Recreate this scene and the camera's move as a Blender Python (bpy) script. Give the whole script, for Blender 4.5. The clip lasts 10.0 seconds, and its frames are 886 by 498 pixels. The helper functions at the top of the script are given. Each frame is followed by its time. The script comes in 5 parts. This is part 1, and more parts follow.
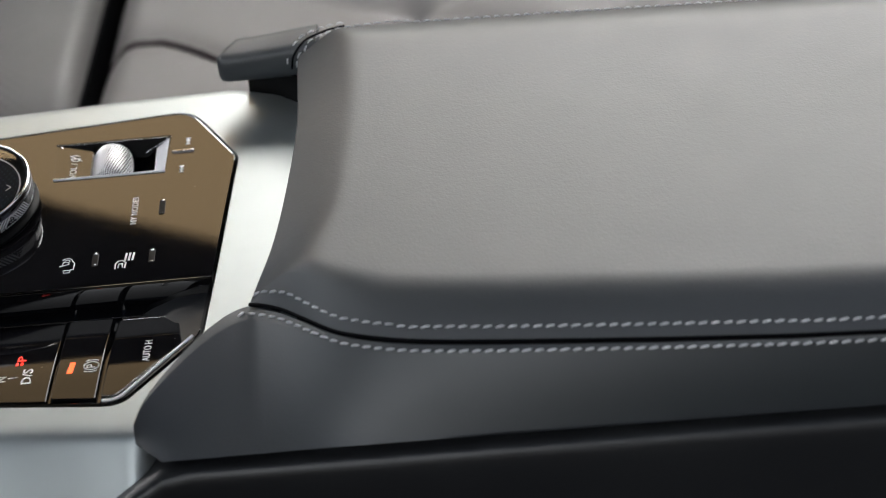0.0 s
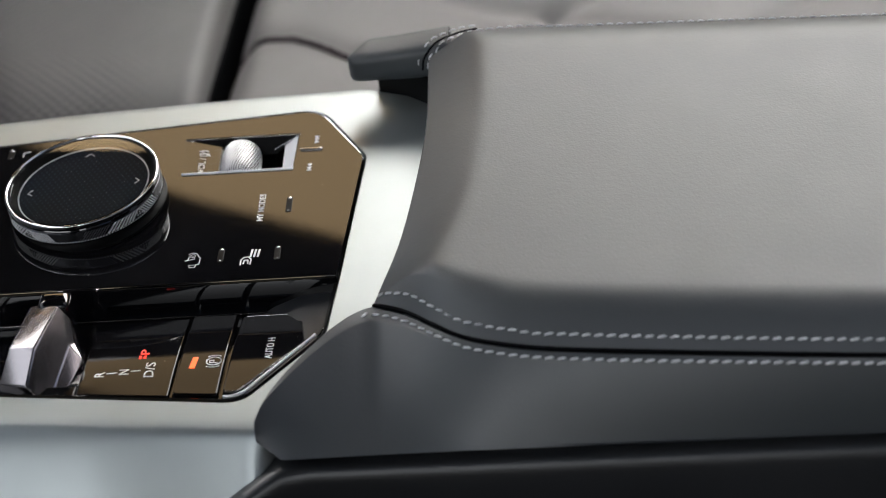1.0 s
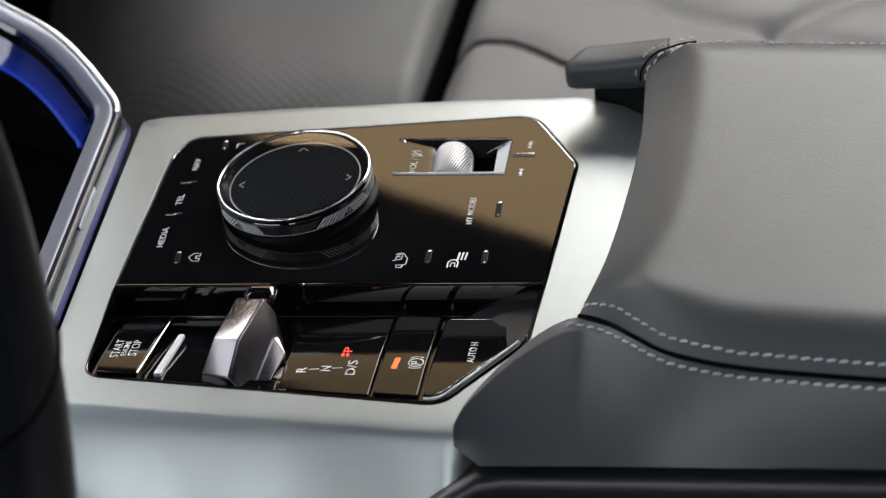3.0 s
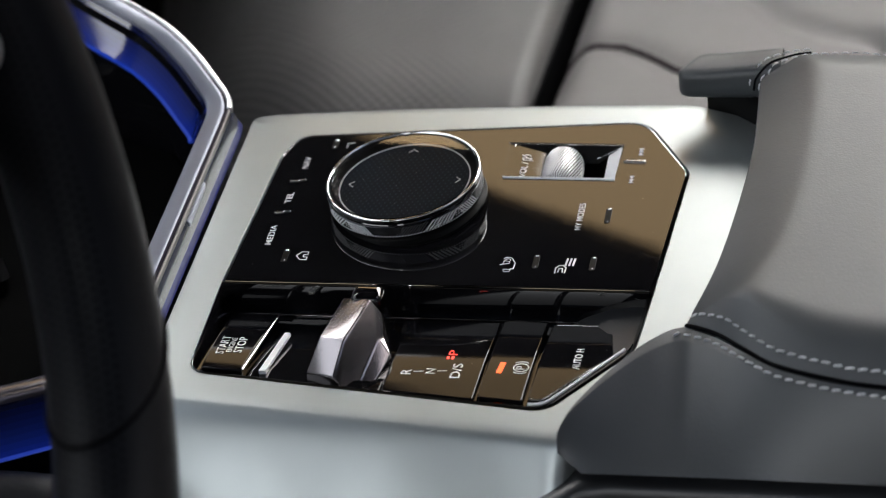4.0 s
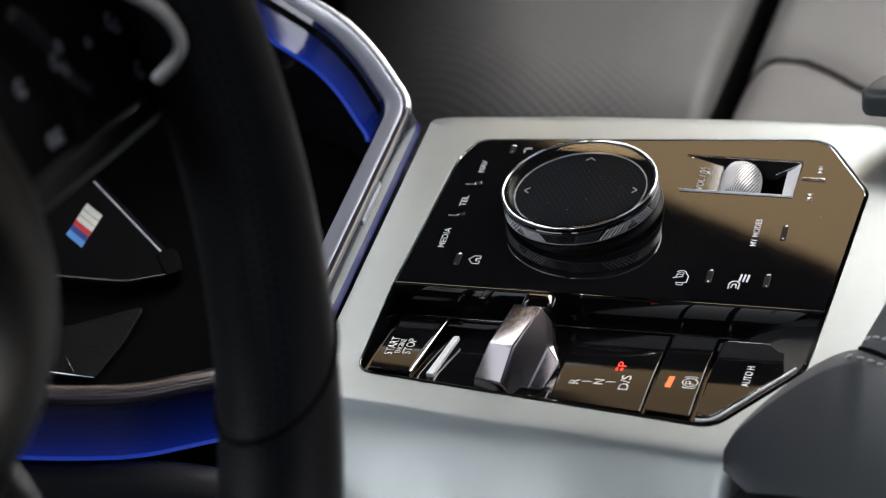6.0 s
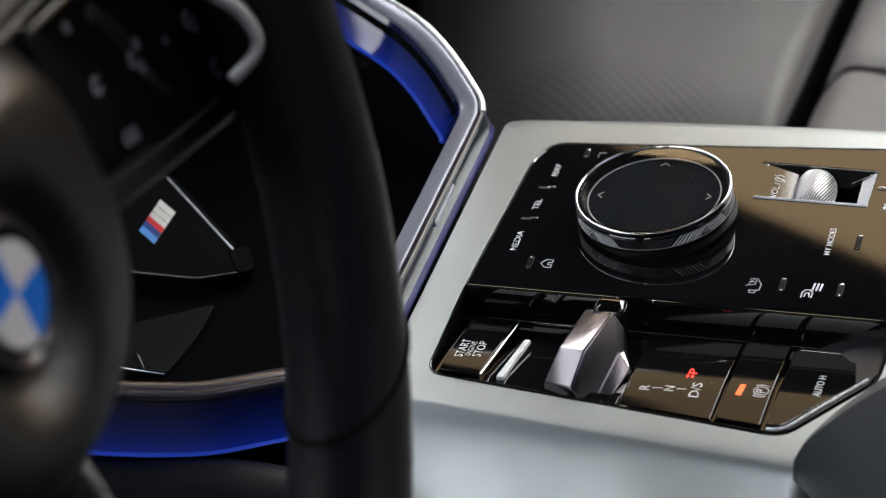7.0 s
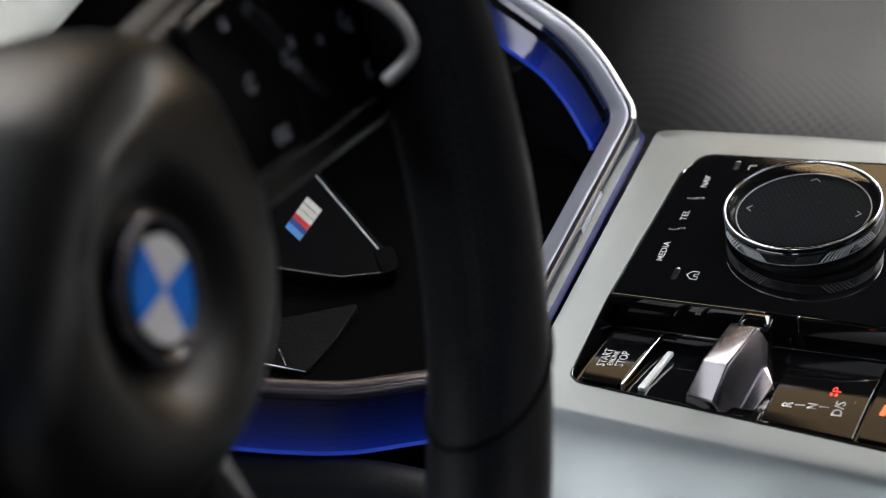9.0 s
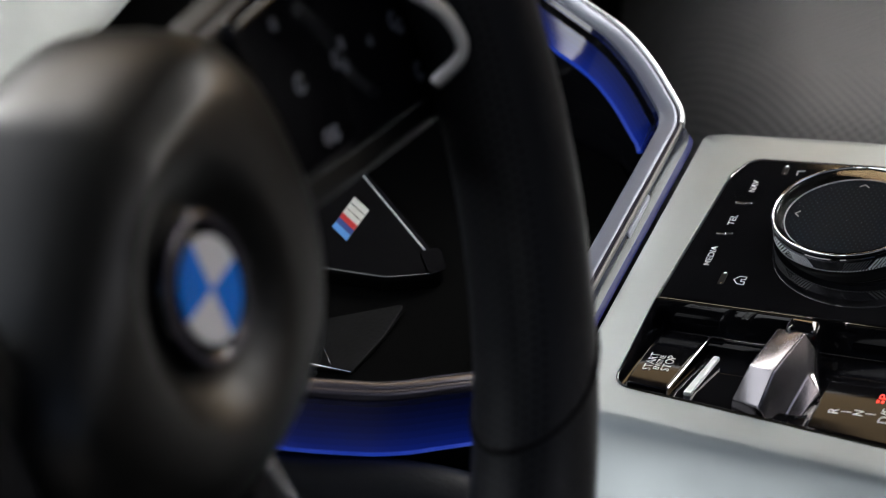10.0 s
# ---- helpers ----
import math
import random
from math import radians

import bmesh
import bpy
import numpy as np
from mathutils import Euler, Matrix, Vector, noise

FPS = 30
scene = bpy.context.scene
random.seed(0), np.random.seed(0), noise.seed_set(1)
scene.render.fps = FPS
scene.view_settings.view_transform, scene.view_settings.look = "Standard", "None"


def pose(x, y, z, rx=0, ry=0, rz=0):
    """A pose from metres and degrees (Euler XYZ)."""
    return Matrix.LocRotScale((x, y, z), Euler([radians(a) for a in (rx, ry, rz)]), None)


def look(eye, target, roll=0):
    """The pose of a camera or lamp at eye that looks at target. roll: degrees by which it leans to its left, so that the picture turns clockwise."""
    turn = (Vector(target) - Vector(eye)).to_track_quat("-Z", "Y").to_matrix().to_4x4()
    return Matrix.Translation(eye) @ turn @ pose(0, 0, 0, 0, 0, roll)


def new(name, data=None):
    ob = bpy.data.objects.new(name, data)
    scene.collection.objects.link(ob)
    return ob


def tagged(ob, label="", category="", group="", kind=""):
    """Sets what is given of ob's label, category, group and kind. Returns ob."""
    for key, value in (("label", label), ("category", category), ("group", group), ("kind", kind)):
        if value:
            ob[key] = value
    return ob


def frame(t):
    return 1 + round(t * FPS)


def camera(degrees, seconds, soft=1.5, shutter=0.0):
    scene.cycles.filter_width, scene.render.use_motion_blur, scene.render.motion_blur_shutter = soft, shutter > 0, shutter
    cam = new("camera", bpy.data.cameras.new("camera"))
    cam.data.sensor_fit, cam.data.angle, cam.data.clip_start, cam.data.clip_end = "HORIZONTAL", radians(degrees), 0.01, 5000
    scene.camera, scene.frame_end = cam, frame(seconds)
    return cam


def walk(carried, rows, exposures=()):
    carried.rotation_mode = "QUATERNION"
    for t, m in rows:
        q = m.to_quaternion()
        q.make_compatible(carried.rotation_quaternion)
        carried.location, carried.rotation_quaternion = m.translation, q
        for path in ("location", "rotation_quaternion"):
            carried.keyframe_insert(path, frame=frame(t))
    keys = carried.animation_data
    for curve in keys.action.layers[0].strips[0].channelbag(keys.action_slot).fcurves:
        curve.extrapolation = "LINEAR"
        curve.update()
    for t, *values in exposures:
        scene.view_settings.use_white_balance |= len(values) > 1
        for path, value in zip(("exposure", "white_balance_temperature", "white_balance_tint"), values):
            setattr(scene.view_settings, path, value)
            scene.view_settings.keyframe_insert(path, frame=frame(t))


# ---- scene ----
from mathutils.bvhtree import BVHTree

# ---- camera ----
cam = camera(17.82, 10.0, soft=0.85)
cam.data.dof.use_dof = True
cam.data.dof.focus_distance = 0.98
cam.data.dof.aperture_fstop = 11.0
PATH = [
    (0, pose(0.2688, -0.7323, 0.5721, 53.840, 5.492, -1.226)),
    (0.5, pose(0.2680, -0.7308, 0.5722, 53.968, 5.474, 0.215)),
    (1, pose(0.2670, -0.7290, 0.5723, 54.111, 5.449, 1.835)),
    (1.5, pose(0.2662, -0.7277, 0.5724, 54.227, 5.426, 3.156)),
    (2, pose(0.2653, -0.7263, 0.5725, 54.345, 5.400, 4.506)),
    (2.5, pose(0.2645, -0.7251, 0.5726, 54.444, 5.375, 5.638)),
    (4, pose(0.2617, -0.7213, 0.5729, 54.779, 5.277, 9.535)),
    (4.5, pose(0.2608, -0.7202, 0.5730, 54.871, 5.246, 10.621)),
    (5, pose(0.2600, -0.7192, 0.5731, 54.965, 5.212, 11.735)),
    (5.5, pose(0.2591, -0.7182, 0.5732, 55.055, 5.178, 12.806)),
    (7, pose(0.2569, -0.7158, 0.5734, 55.278, 5.083, 15.513)),
    (7.5, pose(0.2560, -0.7150, 0.5735, 55.357, 5.047, 16.474)),
    (8, pose(0.2552, -0.7142, 0.5736, 55.433, 5.011, 17.414)),
    (8.5, pose(0.2544, -0.7134, 0.5737, 55.501, 4.977, 18.263)),
    (9, pose(0.2537, -0.7128, 0.5737, 55.563, 4.944, 19.052)),
    (9.5, pose(0.2532, -0.7123, 0.5738, 55.612, 4.919, 19.666)),
    (10, pose(0.2527, -0.7119, 0.5738, 55.653, 4.896, 20.193)),
]
walk(cam, PATH)
scene.view_settings.exposure = 0.0

# ---- world, sun and large lights ----
world = bpy.data.worlds.new("sky")
scene.world = world
world.use_nodes = True
wn = world.node_tree
sky = wn.nodes.new("ShaderNodeTexSky")
sky.sky_type, sky.sun_disc = "NISHITA", False
sky.dust_density, sky.altitude = 4.0, 0.0
sky.sun_elevation, sky.sun_rotation = radians(42), radians(26.6)
wn.links.new(sky.outputs[0], wn.nodes["Background"].inputs[0])
wn.nodes["Background"].inputs[1].default_value = 0.15
sun_data = bpy.data.lights.new("sun", "SUN")
sun_data.energy, sun_data.angle, sun_data.color = 2.0, radians(6), (1.0, 0.95, 0.88)
sun = new("sun", sun_data)
sun.matrix_world = look((3, 6, 6), (0, 0, 0))
# daylight that falls through the windscreen
screen_data = bpy.data.lights.new("windscreen_daylight", "AREA")
screen_data.shape, screen_data.size, screen_data.size_y, screen_data.energy, screen_data.color = "RECTANGLE", 1.15, 0.95, 4.2, (0.98, 1.0, 0.98)
screen_light = new("windscreen_daylight", screen_data)
screen_light.matrix_world = look((-0.80, 0.08, 0.56), (0.25, 0.08, -0.45))

# faint fill lamp added above an opening in the roof lining
roof_data = bpy.data.lights.new("roof_fill_lamp", "AREA")
roof_data.shape, roof_data.size, roof_data.size_y, roof_data.energy, roof_data.color = "RECTANGLE", 0.80, 0.62, 0.2, (1.0, 0.985, 0.98)
roof_light = new("roof_fill_lamp", roof_data)
roof_light.matrix_world = look((0.75, 0.12, 0.77), (0.75, 0.12, 0))

mm = 0.001


# ---- materials ----
def mat(name, color, rough=0.5, metal=0.0, spec=0.5, coat=0.0, coat_rough=0.03):
    m = bpy.data.materials.new(name)
    m.use_nodes = True
    b = m.node_tree.nodes["Principled BSDF"]
    b.inputs["Base Color"].default_value = (*color, 1)
    b.inputs["Roughness"].default_value = rough
    b.inputs["Metallic"].default_value = metal
    b.inputs["Specular IOR Level"].default_value = spec
    b.inputs["Coat Weight"].default_value = coat
    b.inputs["Coat Roughness"].default_value = coat_rough
    return m


def coords(m, scale=(1, 1, 1)):
    n = m.node_tree.nodes
    tc = n.new("ShaderNodeTexCoord")
    mp = n.new("ShaderNodeMapping")
    mp.inputs["Scale"].default_value = scale
    m.node_tree.links.new(tc.outputs["Object"], mp.inputs["Vector"])
    return mp.outputs[0]


def noise_tex(m, vec, scale, detail=4.0, rough=0.6):
    t = m.node_tree.nodes.new("ShaderNodeTexNoise")
    t.inputs["Scale"].default_value, t.inputs["Detail"].default_value, t.inputs["Roughness"].default_value = scale, detail, rough
    m.node_tree.links.new(vec, t.inputs["Vector"])
    return t.outputs["Fac"]


def remap(m, fac, lo, hi, a=0.3, b=0.7):
    r = m.node_tree.nodes.new("ShaderNodeMapRange")
    r.inputs["From Min"].default_value, r.inputs["From Max"].default_value = a, b
    r.inputs["To Min"].default_value, r.inputs["To Max"].default_value = lo, hi
    m.node_tree.links.new(fac, r.inputs["Value"])
    return r.outputs[0]


def tint(m, fac, dark, light):
    mx = m.node_tree.nodes.new("ShaderNodeMix")
    mx.data_type = "RGBA"
    mx.inputs["A"].default_value, mx.inputs["B"].default_value = (*dark, 1), (*light, 1)
    m.node_tree.links.new(fac, mx.inputs["Factor"])
    m.node_tree.links.new(mx.outputs["Result"], m.node_tree.nodes["Principled BSDF"].inputs["Base Color"])


def bump(m, height, strength, distance):
    b = m.node_tree.nodes.new("ShaderNodeBump")
    b.inputs["Strength"].default_value, b.inputs["Distance"].default_value = strength, distance
    m.node_tree.links.new(height, b.inputs["Height"])
    m.node_tree.links.new(b.outputs[0], m.node_tree.nodes["Principled BSDF"].inputs["Normal"])


def into(m, socket, value):
    m.node_tree.links.new(value, m.node_tree.nodes["Principled BSDF"].inputs[socket])


def leather(name, dark, light, rough, grain=900.0, depth=0.00012, spec=0.5, vary=0.055):
    """Grained leather: fine cells with soft creases, and slow wear in tone and gloss."""
    m = mat(name, light, rough, spec=spec)
    v = coords(m)
    cell = m.node_tree.nodes.new("ShaderNodeTexVoronoi")
    cell.feature = "SMOOTH_F1"
    cell.inputs["Scale"].default_value = grain
    cell.inputs["Randomness"].default_value = 1.0
    m.node_tree.links.new(v, cell.inputs["Vector"])
    add = m.node_tree.nodes.new("ShaderNodeMath")
    add.operation = "MULTIPLY_ADD"
    add.inputs[1].default_value = 0.6
    m.node_tree.links.new(cell.outputs["Distance"], add.inputs[0])
    m.node_tree.links.new(noise_tex(m, v, grain * 0.35), add.inputs[2])
    bump(m, add.outputs[0], 0.5, depth)
    tint(m, remap(m, noise_tex(m, v, 14.0), 0, 1), dark, light)
    into(m, "Roughness", remap(m, noise_tex(m, v, 60.0), rough - vary, rough + vary))
    return m


def perforated(name, dark, light, rough, pitch=0.0042):
    """Leather with rows of small punched holes, staggered."""
    m = leather(name, dark, light, rough, 700.0)
    n, l = m.node_tree.nodes, m.node_tree.links
    tc = n.new("ShaderNodeTexCoord")
    sep = n.new("ShaderNodeSeparateXYZ")
    l.new(tc.outputs["Object"], sep.inputs[0])

    def wave(sign):
        a = n.new("ShaderNodeMath")
        a.operation = "MULTIPLY_ADD"
        a.inputs[1].default_value = sign
        l.new(sep.outputs["Y"], a.inputs[0])
        l.new(sep.outputs["X"], a.inputs[2])
        k = n.new("ShaderNodeMath")
        k.operation = "MULTIPLY"
        k.inputs[1].default_value = 2 * math.pi / pitch / 1.414
        l.new(a.outputs[0], k.inputs[0])
        c = n.new("ShaderNodeMath")
        c.operation = "COSINE"
        l.new(k.outputs[0], c.inputs[0])
        return c.outputs[0]

    p = n.new("ShaderNodeMath")
    p.operation = "ADD"
    l.new(wave(1.0), p.inputs[0])
    l.new(wave(-1.0), p.inputs[1])
    hole = remap(m, p.outputs[0], 0.0, 1.0, 0.3, 0.9)
    keep = n.new("ShaderNodeMath")
    keep.operation = "MULTIPLY"
    l.new(hole, keep.inputs[0])
    l.new(remap(m, sep.outputs["X"], 1.0, 0.0, 0.012, 0.036), keep.inputs[1])
    hole = keep.outputs[0]
    b = n["Principled BSDF"]
    old = b.inputs["Base Color"].links[0].from_socket
    mx = n.new("ShaderNodeMix")
    mx.data_type = "RGBA"
    l.new(hole, mx.inputs["Factor"])
    l.new(old, mx.inputs["A"])
    mx.inputs["B"].default_value = (0.06, 0.057, 0.06, 1)
    l.new(mx.outputs["Result"], b.inputs["Base Color"])
    return m


def satin_metal(name, dark, light, rough, metal=1.0):
    m = mat(name, light, rough, metal=metal)
    v = coords(m, (1, 1, 1))
    fine = noise_tex(m, v, 2600.0, 2.0)
    bump(m, fine, 0.05, 0.00003)
    tint(m, remap(m, noise_tex(m, v, 18.0), 0, 1), dark, light)
    into(m, "Roughness", remap(m, noise_tex(m, v, 45.0), rough - 0.03, rough + 0.04))
    return m


def gloss_black(name, rough=0.03, color=(0.004, 0.004, 0.005)):
    m = mat(name, color, rough, spec=0.5, coat=0.3)
    v = coords(m)
    into(m, "Roughness", remap(m, noise_tex(m, v, 220.0, 5.0), rough, rough + 0.03, 0.45, 0.75))
    return m


def dotted(m, pitch, centre, radius, color, sharp=(1.3, 1.6)):
    """A faint printed dot grid round one point, fading out with distance, and a little dust."""
    n, l = m.node_tree.nodes, m.node_tree.links
    tc = n.new("ShaderNodeTexCoord")
    sep = n.new("ShaderNodeSeparateXYZ")
    l.new(tc.outputs["Object"], sep.inputs[0])
    total = None
    for sx, sy in ((1.0, 0.577), (1.0, -0.577)):
        a = n.new("ShaderNodeVectorMath")
        a.operation = "DOT_PRODUCT"
        a.inputs[1].default_value = (sx * 2 * math.pi / pitch, sy * 2 * math.pi / pitch, 0)
        l.new(tc.outputs["Object"], a.inputs[0])
        c = n.new("ShaderNodeMath")
        c.operation = "COSINE"
        l.new(a.outputs["Value"], c.inputs[0])
        if total is None:
            total = c.outputs[0]
        else:
            p = n.new("ShaderNodeMath")
            l.new(total, p.inputs[0])
            l.new(c.outputs[0], p.inputs[1])
            total = p.outputs[0]
    dots = remap(m, total, 0.0, 1.0, *sharp)
    d = n.new("ShaderNodeVectorMath")
    d.operation = "DISTANCE"
    d.inputs[1].default_value = centre
    l.new(tc.outputs["Object"], d.inputs[0])
    fade = remap(m, d.outputs["Value"], 1.0, 0.0, radius * 0.55, radius)
    mul = n.new("ShaderNodeMath")
    mul.operation = "MULTIPLY"
    l.new(dots, mul.inputs[0])
    l.new(fade, mul.inputs[1])
    speck = n.new("ShaderNodeTexVoronoi")
    speck.inputs["Scale"].default_value = 95.0
    l.new(tc.outputs["Object"], speck.inputs["Vector"])
    dust = remap(m, speck.outputs["Distance"], 1.0, 0.0, 0.018, 0.03)
    b = n["Principled BSDF"]
    base = tuple(b.inputs["Base Color"].default_value)
    for k, (fac, col) in enumerate(((mul.outputs[0], color), (dust, (0.16, 0.15, 0.14)))):
        mx = n.new("ShaderNodeMix")
        mx.data_type = "RGBA"
        l.new(fac, mx.inputs["Factor"])
        if k == 0:
            mx.inputs["A"].default_value = base
        else:
            l.new(last, mx.inputs["A"])
        mx.inputs["B"].default_value = (*col, 1)
        last = mx.outputs["Result"]
    l.new(last, b.inputs["Base Color"])
    return m


SILVER = satin_metal("satin silver trim", (0.395, 0.43, 0.432), (0.422, 0.457, 0.46), 0.37, 0.78)
PIANO = gloss_black("piano black")
FASCIA = dotted(gloss_black("dotted piano black"), 0.0017, (0.066, 0.086, 0), 0.05, (0.030, 0.028, 0.027))
CLEAR_GLASS = mat("clear cover glass", (1, 1, 1), 0.01, 0.0, 0.32)
CLEAR_GLASS.node_tree.nodes["Principled BSDF"].inputs["Transmission Weight"].default_value = 1.0
PIANO_LOW = dotted(gloss_black("piano black tray", 0.05), 0.002, (9, 9, 9), 0.01, (0.01, 0.01, 0.01))
PIANO_LOW.node_tree.nodes["Principled BSDF"].inputs["Specular IOR Level"].default_value = 0.15
PIANO_LOW.node_tree.nodes["Principled BSDF"].inputs["Coat Weight"].default_value = 0.0
CHROME = mat("chrome", (0.85, 0.85, 0.87), 0.06, 1.0)
CHROME_SOFT = mat("satin chrome", (0.62, 0.60, 0.61), 0.22, 1.0)
LEVER = satin_metal("satin lever metal", (0.41, 0.38, 0.392), (0.44, 0.405, 0.418), 0.25, 1.0)
ARM = leather("slate armrest leather", (0.031, 0.037, 0.043), (0.034, 0.040, 0.046), 0.5, 1300.0, 0.0001, spec=1.0, vary=0.02)
WHEEL = leather("black wheel leather", (0.0040, 0.0039, 0.0037), (0.0050, 0.0049, 0.0046), 0.36, 1100.0, spec=0.37, vary=0.02)
SEAT = leather("grey seat leather", (0.22, 0.208, 0.204), (0.25, 0.238, 0.232), 0.5, 700.0)
SOFT_BLACK = leather("grained black plastic", (0.009, 0.009, 0.010), (0.015, 0.015, 0.016), 0.42, 1300.0, 0.0001)
SATIN_BLACK = leather("satin black plastic", (0.016, 0.017, 0.019), (0.022, 0.023, 0.025), 0.34, 1500.0, 0.00006, vary=0.02)
THREAD = mat("pale grey thread", (0.62, 0.63, 0.66), 0.7)
INK = mat("white print", (0.75, 0.75, 0.74), 0.5)
GROOVE = mat("dark seam", (0.004, 0.004, 0.005), 0.8, spec=0.05)
RIM = leather("rim leather", (0.0085, 0.0092, 0.0115), (0.0135, 0.0145, 0.0175), 0.44, 480.0, 0.0004, spec=0.17)
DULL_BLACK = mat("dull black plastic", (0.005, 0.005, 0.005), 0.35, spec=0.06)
RUBBER = mat("black rubber", (0.002, 0.002, 0.002), 0.85, spec=0.02)
PILLAR = leather("matt anthracite lining", (0.014, 0.013, 0.012), (0.020, 0.019, 0.017), 0.9, 900.0, spec=0.05)
CARPET = leather("black carpet", (0.004, 0.004, 0.004), (0.009, 0.009, 0.009), 0.95, 400.0, 0.001)
GLASS_CAP = dotted(gloss_black("black glass", 0.30, (0.006, 0.010, 0.016)), 0.0021, (0, 0, 0.011), 0.04, (0.020, 0.030, 0.040), (0.9, 1.6))
GLASS_CAP.node_tree.nodes["Principled BSDF"].inputs["Specular IOR Level"].default_value = 0.06
GLASS_CAP.node_tree.nodes["Principled BSDF"].inputs["Coat Weight"].default_value = 0.0
EMBLEM_BLUE = mat("blue enamel", (0.0, 0.16, 0.72), 0.2, coat=0.5)
EMBLEM_WHITE = mat("silver white enamel", (0.62, 0.63, 0.66), 0.25, coat=0.5)
STRIPE_LIGHT = mat("light blue print", (0.10, 0.32, 0.72), 0.35)
STRIPE_DARK = mat("dark blue print", (0.015, 0.05, 0.25), 0.35)
STRIPE_RED = mat("red print", (0.62, 0.03, 0.03), 0.35)
STRIPE_WHITE = mat("white inlay", (0.72, 0.72, 0.66), 0.35)


def glowing(name, color, strength):
    m = mat(name, tuple(c * 0.4 for c in color), 0.4)
    b = m.node_tree.nodes["Principled BSDF"]
    b.inputs["Emission Color"].default_value = (*color, 1)
    b.inputs["Emission Strength"].default_value = strength
    return m


RED_LAMP = glowing("lit red symbol", (1.0, 0.035, 0.02), 1.6)
ORANGE_LAMP = glowing("lit orange bar", (1.0, 0.12, 0.02), 1.8)
BLUE_EDGE = glowing("light guide", (0.02, 0.08, 0.75), 0.3)
SMOKE = mat("smoked clear plastic", (0.034, 0.040, 0.060), 0.25, coat=0.4)
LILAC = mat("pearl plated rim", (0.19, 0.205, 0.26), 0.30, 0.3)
DARK_EDGE = mat("dark edge plating", (0.030, 0.026, 0.024), 0.35, 0.4)
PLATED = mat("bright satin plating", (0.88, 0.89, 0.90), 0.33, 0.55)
PLUM = mat("dark plum plating", (0.060, 0.056, 0.072), 0.16, 0.45)


# ---- mesh helpers ----
def part(name, bm, material, parent=None, label="", smooth=40.0, place=None):
    me = bpy.data.meshes.new(name)
    bmesh.ops.recalc_face_normals(bm, faces=bm.faces[:])
    bm.to_mesh(me)
    bm.free()
    for m in material if isinstance(material, (list, tuple)) else [material]:
        me.materials.append(m)
    if smooth:
        me.shade_smooth()
        me.set_sharp_from_angle(angle=radians(smooth))
    ob = new(name, me)
    if place is not None:
        ob.matrix_world = place
    if parent is not None:
        ob.parent = parent
    if label:
        tagged(ob, label)
    return ob


def thing(name, label, category, at=(0, 0, 0), group="", kind=""):
    ob = new(name)
    ob.empty_display_size = 0.02
    tagged(ob, label, category, group, kind)
    return ob


def rounded(pts, radius, steps=6):
    """A polygon with its corners rounded; radius is one number or one for each corner."""
    out = []
    n = len(pts)
    for i in range(n):
        r = radius[i] if isinstance(radius, (list, tuple)) else radius
        a, b, c = Vector(pts[i - 1]), Vector(pts[i]), Vector(pts[(i + 1) % n])
        u, w = (a - b), (c - b)
        if r <= 0:
            out.append(b.copy())
            continue
        half = u.angle(w) / 2
        d = min(r / math.tan(half), u.length * 0.48, w.length * 0.48)
        p, q = b + u.normalized() * d, b + w.normalized() * d
        for k in range(steps + 1):
            s = k / steps
            out.append((1 - s) ** 2 * p + 2 * s * (1 - s) * b + s * s * q)
    return [(v.x, v.y) for v in out]


def inset(pts, d):
    """The polygon moved inwards by d (for polygons that run counter-clockwise)."""
    n, out = len(pts), []
    for i in range(n):
        a, b, c = Vector(pts[i - 1]), Vector(pts[i]), Vector(pts[(i + 1) % n])
        e, f = (b - a).normalized(), (c - b).normalized()
        m = Vector((-e.y - f.y, e.x + f.x))
        m = m.normalized() if m.length > 1e-9 else Vector((-e.y, e.x))
        k = max(0.4, m.dot(Vector((-e.y, e.x))))
        out.append((b.x + m.x * d / k, b.y + m.y * d / k))
    return out


def rings(bm, loops, closed=True, cap=(False, False)):
    """Joins loops of points into a skin."""
    vs = [[bm.verts.new(p) for p in loop] for loop in loops]
    for a, b in zip(vs, vs[1:]):
        n = len(a)
        for i in range(n if closed else n - 1):
            j = (i + 1) % n
            bm.faces.new((a[i], a[j], b[j], b[i]))
    for flag, loop in zip(cap, (vs[0], vs[-1])):
        if flag:
            bm.faces.new(loop)
    return vs


def prism(pts, z0, z1, bevel=0.0, steps=2, bm=None, height=None):
    """A plate on a counter-clockwise outline with a rounded upper edge. height(x, y) adds to z."""
    bm = bm or bmesh.new()
    h = height or (lambda x, y: 0.0)
    loops = [[(x, y, z0 + h(x, y)) for x, y in pts]]
    if bevel > 0:
        for k in range(steps + 1):
            a = k / steps * math.pi / 2
            q = inset(pts, bevel * (1 - math.cos(a)))
            loops.append([(x, y, z1 - bevel + bevel * math.sin(a) + h(x, y)) for x, y in q])
        loops.append([(x, y, z1 + h(x, y)) for x, y in inset(pts, bevel * 1.3)])
    else:
        loops.append([(x, y, z1 + h(x, y)) for x, y in pts])
    rings(bm, loops, cap=(True, True))
    return bm


